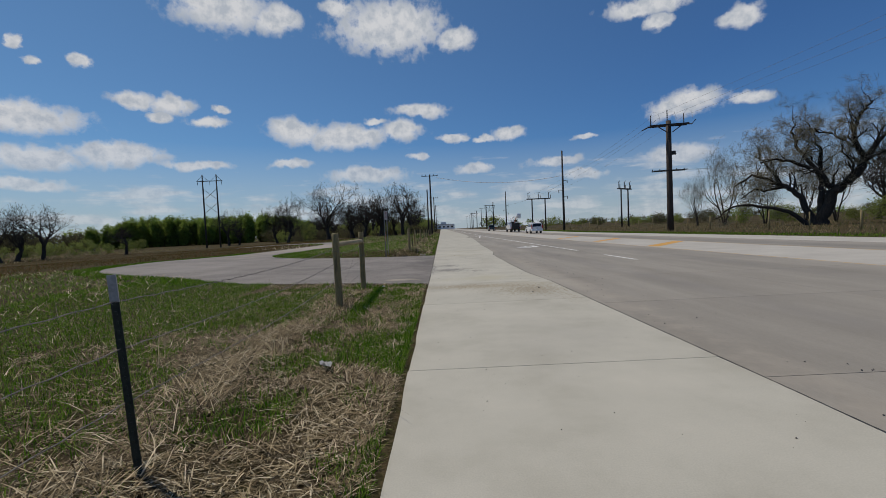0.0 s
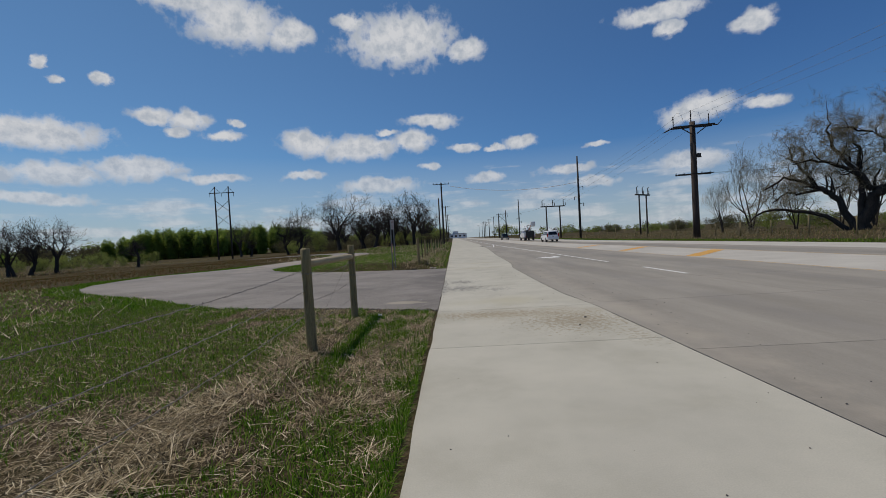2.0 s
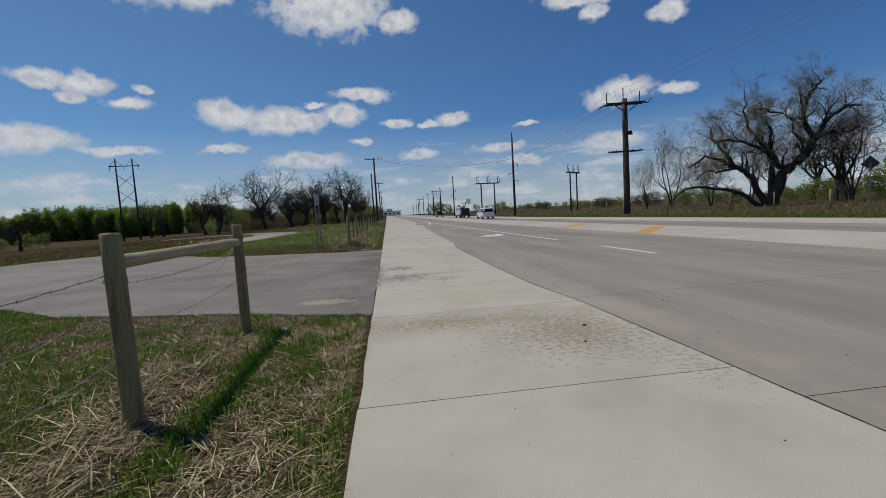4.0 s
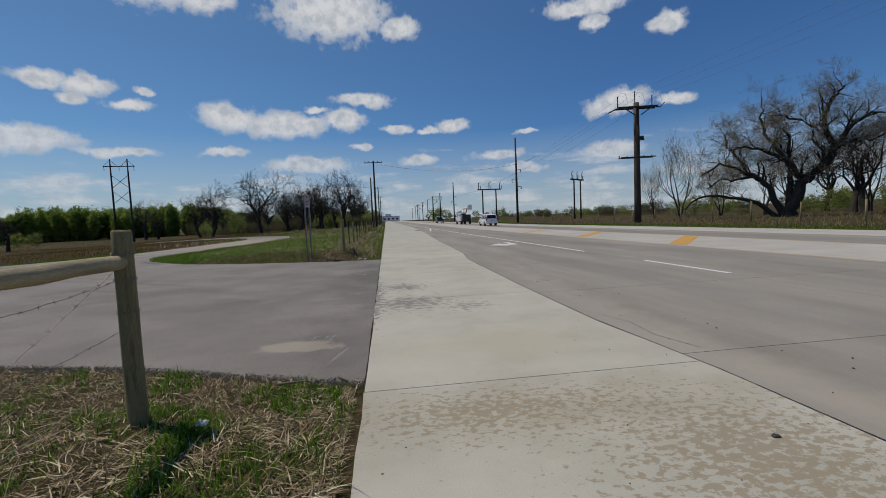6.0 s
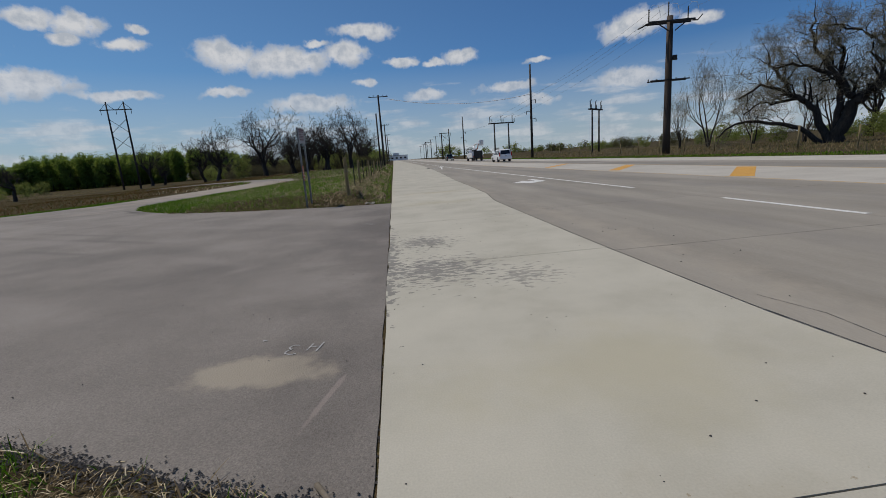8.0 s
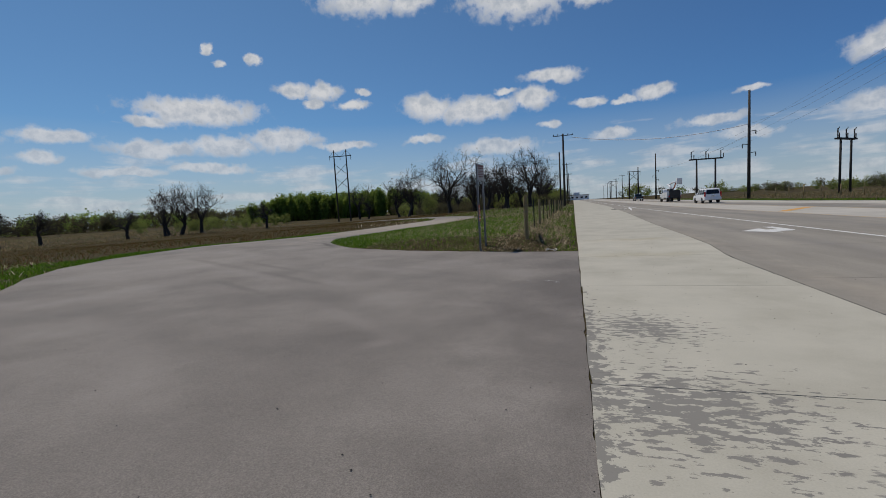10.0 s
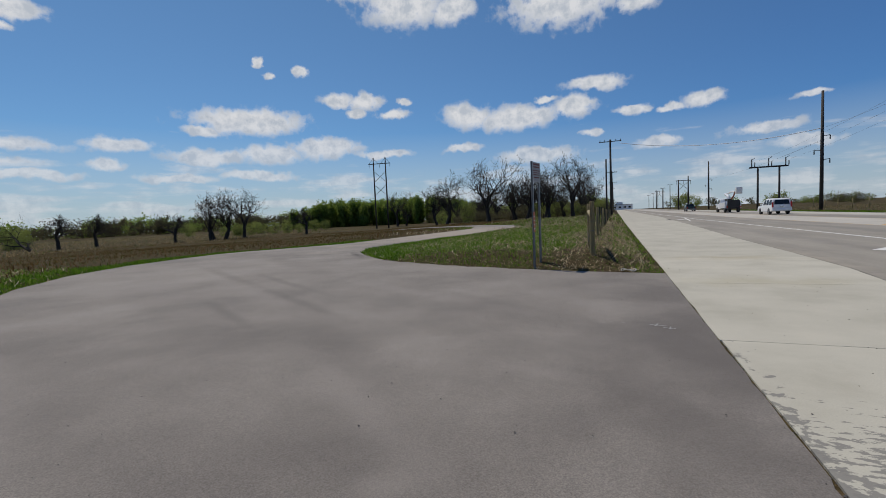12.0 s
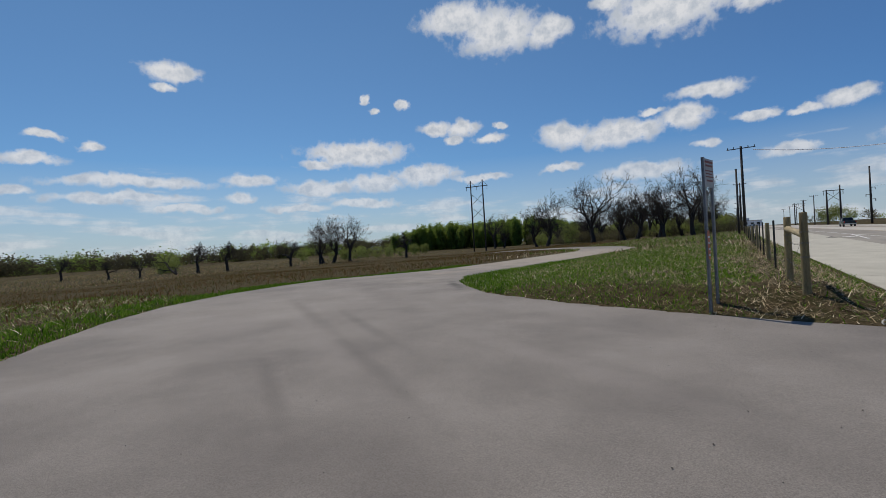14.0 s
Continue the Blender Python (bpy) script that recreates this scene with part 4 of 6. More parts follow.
M_TWIGDARK = material("dark_twigs", [(0.022, 0.018, 0.015), (0.04, 0.032, 0.026)], 2, 0.95, bump=0, grain=0.1)


def let_through(m, share):
    """Thin leaves pass on part of the light that falls on their far side."""
    nt = m.node_tree
    b = nt.nodes["Principled BSDF"]
    t = nt.nodes.new("ShaderNodeBsdfTranslucent")
    nt.links.new(b.inputs["Base Color"].links[0].from_socket, t.inputs["Color"])
    mx = nt.nodes.new("ShaderNodeMixShader")
    mx.inputs[0].default_value = share
    nt.links.new(b.outputs[0], mx.inputs[1])
    nt.links.new(t.outputs[0], mx.inputs[2])
    nt.links.new(mx.outputs[0], nt.nodes["Material Output"].inputs["Surface"])
    return m


def leafy(name, colors, spread=0.18):
    m = material(name, colors, 0.6, 0.75, bump=0, grain=0.2, spread=spread, bump_scale=3)
    m.node_tree.nodes["Principled BSDF"].inputs["Specular IOR Level"].default_value = 0.2
    return let_through(m, 0.6)


M_LEAF = leafy("fresh_leaves", [(0.17, 0.24, 0.045), (0.27, 0.35, 0.07), (0.36, 0.43, 0.10)])
M_LEAFDARK = leafy("dense_leaves", [(0.12, 0.19, 0.035), (0.20, 0.28, 0.055), (0.28, 0.36, 0.08)])
M_LEAFPALE = leafy("budding_leaves", [(0.17, 0.21, 0.05), (0.27, 0.30, 0.09)])
M_BRUSH = leafy("bare_brush", [(0.075, 0.07, 0.038), (0.13, 0.12, 0.065)])


class Wood:
    """Collects tapered limbs as two meshes: thick limbs and fine twigs."""

    def __init__(self):
        self.limb, self.twig = ([], []), ([], [])
        self.tips = []

    def add(self, pts, rad, fine):
        verts, faces = self.twig if fine else self.limb
        sides = 3 if fine else (7 if rad[0] > 0.12 else 5)
        base = len(verts)
        for i, p in enumerate(pts):
            way = (pts[min(i + 1, len(pts) - 1)] - pts[max(i - 1, 0)]).normalized()
            a = way.orthogonal().normalized()
            b = way.cross(a)
            for k in range(sides):
                t = k * math.tau / sides
                verts.append(p + (a * math.cos(t) + b * math.sin(t)) * rad[i])
        for i in range(len(pts) - 1):
            for k in range(sides):
                o = base + i * sides
                faces.append((o + k, o + (k + 1) % sides, o + sides + (k + 1) % sides, o + sides + k))


def grow(w, rnd, p, d, length, r, level, levels, up=0.12, wander=0.28, kids=4, fine_r=0.035, thin=0.55, low=0.35, tip=0.012):
    n = 4 if level >= 3 else 7
    pts, rad = [p.copy()], [r]
    d = d.normalized()
    for i in range(n):
        d = (d + Vector((rnd.gauss(0, wander), rnd.gauss(0, wander), rnd.gauss(0, wander) + up)) * (1.0 if level else 0.5)).normalized()
        p = p + d * (length / n)
        pts.append(p.copy())
        rad.append(r * (1 - 0.8 * (i + 1) / n))
    w.add(pts, rad, r < fine_r)
    if level == levels:
        w.tips.append(p)
        return
    count = kids + (1 if level == 0 else 0)
    for c in range(count):
        f = low + (1 - low) * (c + rnd.random()) / count
        k = min(n - 1, int(f * n))
        g = f * n - k
        q = pts[k].lerp(pts[k + 1], max(0, min(1, g)))
        rr = rad[k] * (1 - max(0, min(1, g))) + rad[k + 1] * max(0, min(1, g))
        way = (pts[k + 1] - pts[k]).normalized()
        side = way.orthogonal().normalized()
        side.rotate(Matrix.Rotation(rnd.uniform(0, math.tau), 3, way))
        nd = way * rnd.uniform(0.35, 0.9) + side * rnd.uniform(0.7, 1.1)
        grow(w, rnd, q, nd, length * rnd.uniform(0.5, 0.78) * (1.15 - 0.35 * f), max(tip, rr * rnd.uniform(thin, thin + 0.25)), level + 1, levels, up, wander, kids, fine_r, thin, 0.25, tip)


def spray(w, rnd, count, length, r):
    """Fine twigs at the ends of the branches."""
    for p in w.tips:
        for _ in range(count):
            d = Vector((rnd.gauss(0, 1), rnd.gauss(0, 1), rnd.gauss(0.25, 0.8))).normalized() * length * rnd.uniform(0.5, 1.2)
            q = p - d * 0.2
            w.add([q, q + d * 0.55, q + d + Vector((0, 0, rnd.uniform(-0.2, 0.25)))], [r, r * 0.8, r * 0.4], True)


def finish_tree(name, w, label, twig_mat, x=0, y=0, z=0, turn=0, group="bare trees", category="tree"):
    e = empty(name, x, y, z, label, category, group, turn)
    arrays("trunk", w.limb[0], w.limb[1], M_BARK, e, soft=True)
    if w.twig[0]:
        ob = arrays("twig_mass", w.twig[0], w.twig[1], twig_mat, e, soft=True)
        tagged(ob, kind="stuff")
    return e


def bare_tree(seed, h, trunk_r, forks=5, stems=1, tip=0.03, spread=0.55):
    """A field tree: a stout crooked trunk that forks into heavy curving limbs, each ending in a dense fan of twigs."""
    rnd = random.Random(seed)
    w = Wood()
    for s in range(stems):
        p = Vector((rnd.uniform(-0.8, 0.8) * (stems > 1), rnd.uniform(-0.8, 0.8) * (stems > 1), -0.3))
        d = Vector((rnd.gauss(0, 0.1 * stems), rnd.gauss(0, 0.1 * stems), 1)).normalized()
        r = trunk_r * (1 if stems == 1 else 0.72)
        bole = [p + d * (h * 0.30 * i / 4) + Vector((rnd.gauss(0, 0.12), rnd.gauss(0, 0.12), 0)) * min(i, 1) for i in range(5)]
        w.add(bole, [r * 1.25, r, r * 0.9, r * 0.84, r * 0.8], False)
        for c in range(forks):
            a = math.tau * (c + rnd.uniform(0.1, 0.9)) / forks
            lean = spread * rnd.uniform(0.2, 1.25)
            out = Vector((math.cos(a) * lean, math.sin(a) * lean, 1))
            grow(w, rnd, bole[4] - d * rnd.uniform(0, h * 0.1), out, h * rnd.uniform(0.40, 0.62), r * rnd.uniform(0.5, 0.7), 1, 4, 0.15, 0.25, 4, 0.05, 0.62, 0.35, tip)
    spray(w, rnd, 2, 0.55, tip * 0.6)
    return w


def put(kind, x, y, scale=1.0, turn=0.0, sink=0.0, squash=1.0, label=""):
    ob = copy_thing(kind, pose(x, y, gz(x, y) - sink, 0, 0, turn) @ Matrix.Diagonal((scale, scale, scale * squash, 1)))
    if label:
        ob["label"] = label
    return ob


def limb(w, rnd, way, r0, r1, kids, reach, levels, depth=0.0):
    """A crooked main limb through a few turns of the way (across, up), with side branches; depth: how far it leans away."""
    pts = []
    last = len(way) - 1
    for i in range(last):
        (a0, b0), (a1, b1) = way[i], way[i + 1]
        for k in range(3):
            f = (i + k / 3) / last
            pts.append(Vector((a0 + (a1 - a0) * k / 3, depth * f, b0 + (b1 - b0) * k / 3)) + Vector([rnd.gauss(0, 0.09) for _ in range(3)]) * (1 if i + k else 0))
    pts.append(Vector((way[-1][0], depth, way[-1][1])))
    n = len(pts) - 1
    rad = [r0 + (r1 - r0) * (i / n) ** 0.8 for i in range(n + 1)]
    w.add(pts, rad, False)
    for c in range(kids):
        f = 0.22 + 0.78 * (c + rnd.random()) / kids
        k = min(n - 1, int(f * n))
        way_ = (pts[k + 1] - pts[k]).normalized()
        side = way_.orthogonal().normalized()
        side.rotate(Matrix.Rotation(rnd.uniform(0, math.tau), 3, way_))
        d = way_ * rnd.uniform(0.3, 0.9) + side + Vector((0, 0, 0.25))
        grow(w, rnd, pts[k], d, reach * rnd.uniform(0.6, 1.15), max(0.05, rad[k] * rnd.uniform(0.35, 0.5)), 2, levels, 0.09, 0.26, 4, 0.03, 0.5, 0.25, 0.012)


def cottonwood():
    """The great bare tree: stout trunks from one base, one leaning far over to fork high up, and low drooping limbs."""
    rnd = random.Random(77)
    w = Wood()
    for way, r0, r1, kids, reach, depth in (
            (((0.5, -0.4), (0.8, 1.0), (1.5, 3.3), (2.8, 4.5), (3.8, 5.7), (4.3, 6.9)), 0.66, 0.4, 4, 2.6, 0.3),
            (((4.3, 6.9), (3.6, 8.3), (3.4, 9.8), (3.6, 11.0), (4.3, 12.0), (4.8, 12.8)), 0.34, 0.09, 13, 2.6, -0.6),
            (((4.3, 6.9), (4.9, 8.1), (5.8, 9.2), (7.0, 10.0), (8.0, 9.8)), 0.34, 0.08, 11, 2.6, 0.8),
            (((3.6, 8.3), (2.6, 9.0), (1.6, 9.9), (0.1, 10.8), (-1.2, 10.9)), 0.2, 0.06, 11, 2.2, -0.8),
            (((4.3, 6.6), (5.8, 7.4), (7.1, 7.3), (8.2, 7.8)), 0.2, 0.06, 8, 2.2, 1.2),
            (((0.4, -0.4), (0.7, 2.0), (0.7, 4.2), (0.5, 6.2), (0.5, 8.1), (0.1, 9.8)), 0.46, 0.1, 12, 2.6, 0.8),
            (((1.5, 4.0), (0.6, 5.6), (-0.2, 6.3), (-1.8, 7.2), (-3.2, 7.7), (-4.9, 7.5)), 0.34, 0.08, 13, 2.6, -1.2),
            (((0.4, 5.9), (-0.7, 7.4), (-1.5, 9.4), (-1.9, 11.0), (-1.8, 12.0)), 0.28, 0.07, 13, 2.4, 1.2),
            (((0.2, -0.3), (-1.2, 3.1), (-2.3, 4.3), (-4.0, 5.4), (-5.7, 6.1), (-7.6, 5.0)), 0.42, 0.08, 14, 2.6, -0.8),
            (((-0.3, -0.3), (-2.2, 1.4), (-4.1, 2.1), (-6.6, 2.6), (-8.2, 2.2), (-9.6, 1.0)), 0.3, 0.06, 9, 1.9, -1.4),
            (((-1.9, 4.0), (-3.3, 5.0), (-4.2, 6.9), (-5.1, 8.4), (-5.4, 9.6)), 0.3, 0.07, 13, 2.4, 1.6),
            (((-2.4, 4.4), (-4.2, 4.2), (-5.8, 4.4), (-7.2, 3.4)), 0.2, 0.06, 8, 2.0, 0.8),
            (((2.6, 4.4), (3.4, 6.2), (2.6, 7.4), (2.4, 8.6)), 0.18, 0.06, 7, 1.8, -1.0)):
        limb(w, rnd, way, r0, r1, kids, reach, 5, depth)
    spray(w, rnd, 1, 0.8, 0.012)
    return finish_tree("cottonwood_tree", w, "huge bare cottonwood tree with several dark leaning trunks", M_TWIG, 43.2, 50.6, gz(43.2, 50.6), -44, "great bare tree")


cottonwood()

# kinds of bare trees, built once and copied
KIND_A = finish_tree("bare_tree", bare_tree(3, 16.5, 0.56, 5, tip=0.046), "dark bare tree with a rounded crown in the field", M_TWIGDARK, -32.8, 127.5, gz(-32.8, 127.5))
KIND_B = finish_tree("bare_tree", bare_tree(9, 12.0, 0.56, 3, stems=2, tip=0.046), "dark bare two-stemmed tree in the field", M_TWIGDARK, -43.3, 124.0, gz(-43.3, 124.0))
KIND_C = finish_tree("bare_tree", bare_tree(21, 9.0, 0.42, 4, tip=0.042, spread=0.9), "small dark bare tree in the field", M_TWIGDARK, -119.0, 74.6, gz(-119, 74.6))
rnd = random.Random(30)
slender = Wood()
for k in range(3):
    grow(slender, rnd, Vector((rnd.uniform(-0.3, 0.3), rnd.uniform(-0.3, 0.3), -0.3)), Vector((rnd.gauss(0, 0.22), rnd.gauss(0, 0.22), 1)), 8.5, 0.16, 0, 3, 0.25, 0.14, 5, 0.05, tip=0.018)
spray(slender, rnd, 1, 0.8, 0.012)
KIND_D = finish_tree("bare_tree", slender, "slender pale bare tree with upright stems", M_TWIG, 48.6, 75.0, gz(48.6, 75.0))
put(KIND_A, -11.3, 131.0, 0.95, 120)
put(KIND_A, -36.5, 140.0, 0.7, 70)
for i, (x, y, s) in enumerate(((-22.8, 129.7, 1.0), (-17.4, 130.5, 1.05), (-26.5, 133.0, 0.9), (-14.0, 138.0, 0.8), (-47.5, 127.0, 0.8), (-20.0, 140.0, 0.85), (-30.0, 142.0, 0.8), (-8.0, 150.0, 0.7))):
    put(KIND_B, x, y, s, 47 * i)
for i, (x, y, s) in enumerate(((-115.8, 80.6, 1.0), (-107.1, 93.9, 0.95), (-84.6, 117.4, 0.95), (-121.5, 62.0, 0.6), (-128, 58.0, 0.6), (-150, 55.0, 0.8))):
    put(KIND_C, x, y, s, 80 * i)
for i, (x, y, s) in enumerate(((-99.8, 102.9, 0.95), (-101.8, 101.0, 1.0))):
    put(KIND_B, x, y, s, 130 * i)
put(KIND_A, -96.5, 106.4, 0.8, 200)
put(KIND_D, 44.1, 75.0, 0.62, 60)
for i, (x, y, s) in enumerate(((56.0, 62.0, 0.85), (60.0, 55.0, 0.8), (52.0, 70.0, 0.7), (66.0, 60.0, 0.9), (58.0, 44.0, 0.7), (50.0, 60.0, 0.65))):
    put(KIND_D, x, y, s, 50 * i)
for i, (x, y, s) in enumerate(((55.0, 52.0, 0.9), (62.0, 47.0, 1.0), (60.0, 36.0, 0.9), (70.0, 70.0, 1.0))):
    put(KIND_B, x, y, s, 95 * i, label="dark bare tree behind the roadside fence")


def fallen_tree(x, y):
    rnd = random.Random(8)
    w = Wood()
    grow(w, rnd, Vector((0, 0, 0.3)), Vector((-1, 0.2, 0.25)), 7.5, 0.32, 0, 3, 0.02, 0.2, 5, 0.03)
    grow(w, rnd, Vector((0.4, 0, -0.2)), Vector((-0.5, 0.1, 0.7)), 2.6, 0.36, 0, 2, 0.0, 0.2, 3, 0.03)
    finish_tree("fallen_tree", w, "broken fallen bare tree lying in the field", M_TWIGDARK, x, y, gz(x, y), 30, "fallen tree")


fallen_tree(-121.0, 70.0)


def crown(rnd, centre, size, count, leaf, fat=1.0):
    """Many small leaf blades, in clumps with gaps between them."""
    verts, faces = [], []
    clumps = []
    for _ in range(max(6, count // 28)):
        v = Vector((rnd.gauss(0, 1), rnd.gauss(0, 1), rnd.gauss(0, 1))).normalized() * rnd.uniform(0.45, 1.0)
        clumps.append((Vector((v.x * size[0], v.y * size[1], v.z * size[2])) + centre, rnd.uniform(0.14, 0.3) * max(size[0], 0.6 * size[2]) * fat))
    for i in range(count):
        c, r = clumps[i % len(clumps)]
        p = c + Vector((rnd.gauss(0, 0.6), rnd.gauss(0, 0.6), rnd.gauss(0, 0.6))) * r
        u = Vector((rnd.gauss(0, 1), rnd.gauss(0, 1), rnd.gauss(0, 0.7))).normalized()
        v = u.orthogonal().normalized()
        v.rotate(Matrix.Rotation(rnd.uniform(0, 6.28), 3, u))
        s = leaf * rnd.uniform(0.5, 1.2)
        b = len(verts)
        verts += [p - u * s * 0.6, p + v * s * 0.4, p + u * s * 0.6, p - v * s * 0.4]
        faces.append((b, b + 1, b + 2, b + 3))
    return verts, faces


def leafy_tree(name, seed, h, width, base, mat, count, leaf, label, x, y, group):
    rnd = random.Random(seed)
    e = empty(name, x, y, gz(x, y), label, "tree", group)
    w = Wood()
    grow(w, rnd, Vector((0, 0, -0.3)), Vector((0, 0, 1)), h * 0.62, h * 0.014, 0, 2, 0.1, 0.1, 6, 0.01)
    arrays("trunk", w.limb[0] + [], w.limb[1], M_BARK, e, soft=True)
    verts, faces = crown(rnd, Vector((0, 0, h * (base + 1) / 2)), (width / 2, width / 2, h * (1 - base) / 2), count, leaf)
    tagged(arrays("crown", verts, faces, mat, e), kind="stuff")
    return e


WOOD_1 = leafy_tree("grove_tree", 1, 15, 4.6, 0.02, M_LEAFDARK, 2600, 0.6, "tall narrow tree in fresh green leaf", -120.0, 250.0, "green grove")
WOOD_2 = leafy_tree("grove_tree", 2, 14.5, 4.8, 0.0, M_LEAF, 2600, 0.6, "tall narrow tree in fresh green leaf", -128.0, 246.0, "green grove")
WOOD_3 = leafy_tree("grove_tree", 3, 15.5, 4.4, 0.03, M_LEAFDARK, 2600, 0.6, "tall narrow tree in fresh green leaf", -136.0, 243.0, "green grove")
BUSH_1 = leafy_tree("budding_bush", 4, 5, 4.5, 0.0, M_LEAFPALE, 1500, 0.26, "yellow-green budding bush in the field", -36.0, 120.0, "budding bushes")
BUSH_2 = leafy_tree("budding_bush", 5, 4, 5.5, 0.0, M_LEAFPALE, 1500, 0.26, "rounded green bush beyond the road", 40.0, 160.0, "budding bushes")
BRUSH_1 = leafy_tree("brush_thicket", 6, 4.5, 7.0, 0.0, M_BRUSH, 2200, 0.24, "tangled brown bare brush thicket", -28.0, 150.0, "brush thickets")


def scatter_trees():
    rnd = random.Random(12)
    kinds = (WOOD_1, WOOD_2, WOOD_3)
    # the green grove
    for i in range(300):
        f = rnd.random()
        x, y = -176 + 92 * f + rnd.uniform(-3, 3), 215 + 42 * f + rnd.uniform(0, 45)
        edge = min(1.0, 0.72 + 1.6 * min(f, 1 - f))
        put(kinds[i % 3], x, y, rnd.uniform(0.92, 1.06) * edge, rnd.uniform(0, 360), squash=rnd.uniform(0.96, 1.06))
    # mixed wood behind the bare trees
    for i in range(120):
        f = rnd.random()
        x, y = -92 + 86 * f, 205 + rnd.uniform(0, 60)
        k = rnd.random()
        put(BRUSH_1 if k < 0.35 else (WOOD_2 if k < 0.6 else BUSH_1), x, y, rnd.uniform(0.7, 1.1) * (1.6 if k < 0.35 else (0.72 if k < 0.6 else 1.5)), rnd.uniform(0, 360), sink=0.4)
    for i in range(26):
        put(KIND_B if i % 2 else KIND_A, -88 + 80 * rnd.random(), 175 + rnd.uniform(0, 60), rnd.uniform(0.6, 0.95), rnd.uniform(0, 360))
    # low brush under the bare trees
    for i in range(30):
        put(BRUSH_1 if i % 3 else BUSH_1, -50 + 46 * rnd.random(), 132 + rnd.uniform(0, 22), rnd.uniform(0.5, 0.85), rnd.uniform(0, 360), sink=0.3)
    # pale bushes and the far belt on the left
    for i in range(16):
        put(BUSH_1, -150 + 40 * rnd.random(), 125 + rnd.uniform(0, 50), rnd.uniform(0.7, 1.2), rnd.uniform(0, 360), sink=0.3)
    for i in range(5):
        put(BUSH_1, -150 + 3.2 * i, 82 - 2 * i, rnd.uniform(0.9, 1.3), rnd.uniform(0, 360), sink=0.3)
    # beyond the road on the right
    for i in range(34):
        x = 48 + 50 * rnd.random()
        y = 32 + rnd.uniform(0, 70)
        put(BUSH_2 if i % 3 else BUSH_1, x + 8, y, rnd.uniform(0.6, 1.1), rnd.uniform(0, 360), sink=0.3)
    for i in range(20):
        put(WOOD_2, 72 + 40 * rnd.random(), 20 + 45 * rnd.random(), rnd.uniform(0.6, 0.85), rnd.uniform(0, 360), sink=0.4)
    for i in range(46):
        y = 110 + 330 * rnd.random()
        put((BUSH_2, BRUSH_1, BUSH_1)[i % 3], 36 + 0.16 * y + 40 * rnd.random(), y, rnd.uniform(0.5, 1.0), rnd.uniform(0, 360), sink=0.4)
    for x, y, s in ((58.0, 37.0, 0.62), (62.0, 41.0, 0.7), (66.0, 45.0, 0.75), (63.0, 34.0, 0.66), (69.0, 38.0, 0.8), (72.0, 46.0, 0.8)):
        put(WOOD_2, x, y, s, 31 * x, sink=0.3)
    put(BUSH_2, 30.5, 272, 2.0, 40, label="dense dark green roadside bush far away")
    put(BUSH_2, 36.5, 278, 1.8, 140, label="dense dark green roadside bush far away")


scatter_trees()


def far_woods(name, count, a0, a1, d0, d1, h0, h1, mat, label, seed):
    """A far belt of trees, too distant to tell one from another."""
    rnd = random.Random(seed)
    verts, faces = [], []
    for _ in range(count):
        a = radians(rnd.uniform(a0, a1))
        d = rnd.uniform(d0, d1)
        x, y, h = d * math.sin(a), d * math.cos(a), rnd.uniform(h0, h1)
        v, f = crown(rnd, Vector((x, y, gz(x, min(y, 700)) + h * 0.46)), (h * 0.55, h * 0.55, h * 0.45), 300, h * 0.10, 1.8)
        o = len(verts)
        verts += v
        faces += [tuple(o + i for i in q) for q in f]
    tagged(arrays(name, verts, faces, mat), label, "trees", kind="stuff")


far_woods("far_wood", 240, -100, -32, 380, 470, 8, 14, M_BRUSH, "dark far belt of bare woods", 41)
far_woods("far_green_wood", 150, -100, -32, 400, 480, 8, 15, M_LEAFDARK, "far belt of green woods", 42)
far_woods("far_roadside_wood", 90, 5, 92, 420, 560, 4, 9, M_BRUSH, "low dark far trees beyond the road", 43)
far_woods("far_roadside_green", 50, 5, 92, 420, 560, 4, 8, M_LEAFDARK, "low green far trees beyond the road", 44)

# ---------------------------------------------------------------- grass, straw and weeds


def blade_material(name, colors, rough=0.7, thin=0.4):
    m = bpy.data.materials.new(name)
    m.use_nodes = True
    nt = m.node_tree
    b = nt.nodes["Principled BSDF"]
    b.inputs["Roughness"].default_value = rough
    b.inputs["Specular IOR Level"].default_value = 0.1
    g = nt.nodes.new("ShaderNodeNewGeometry")
    r = nt.nodes.new("ShaderNodeValToRGB")
    el = r.color_ramp.elements
    while len(el) < len(colors):
        el.new(0.5)
    for i, c in enumerate(colors):
        el[i].position, el[i].color = i / (len(colors) - 1), (*c, 1)
    nt.links.new(g.outputs["Random Per Island"], r.inputs[0])
    nt.links.new(r.outputs[0], b.inputs["Base Color"])
    return let_through(m, thin)


M_GRASS = blade_material("green_grass", [(0.024, 0.07, 0.004), (0.068, 0.17, 0.007), (0.12, 0.255, 0.014), (0.25, 0.34, 0.05)])
M_STRAW = blade_material("dry_straw", [(0.035, 0.025, 0.013), (0.125, 0.092, 0.048), (0.26, 0.198, 0.11), (0.46, 0.365, 0.21), (0.82, 0.71, 0.5)], 0.6, 0.15)
M_WEED = blade_material("red_brown_weeds", [(0.045, 0.02, 0.009), (0.125, 0.06, 0.024), (0.06, 0.075, 0.012), (0.22, 0.135, 0.055), (0.10, 0.05, 0.021), (0.045, 0.09, 0.008)], 0.85, 0.35)
M_DRYTALL = blade_material("tan_dry_grass", [(0.21, 0.155, 0.085), (0.33, 0.255, 0.15), (0.22, 0.185, 0.095), (0.09, 0.12, 0.035)])

GRNG = np.random.default_rng(5)


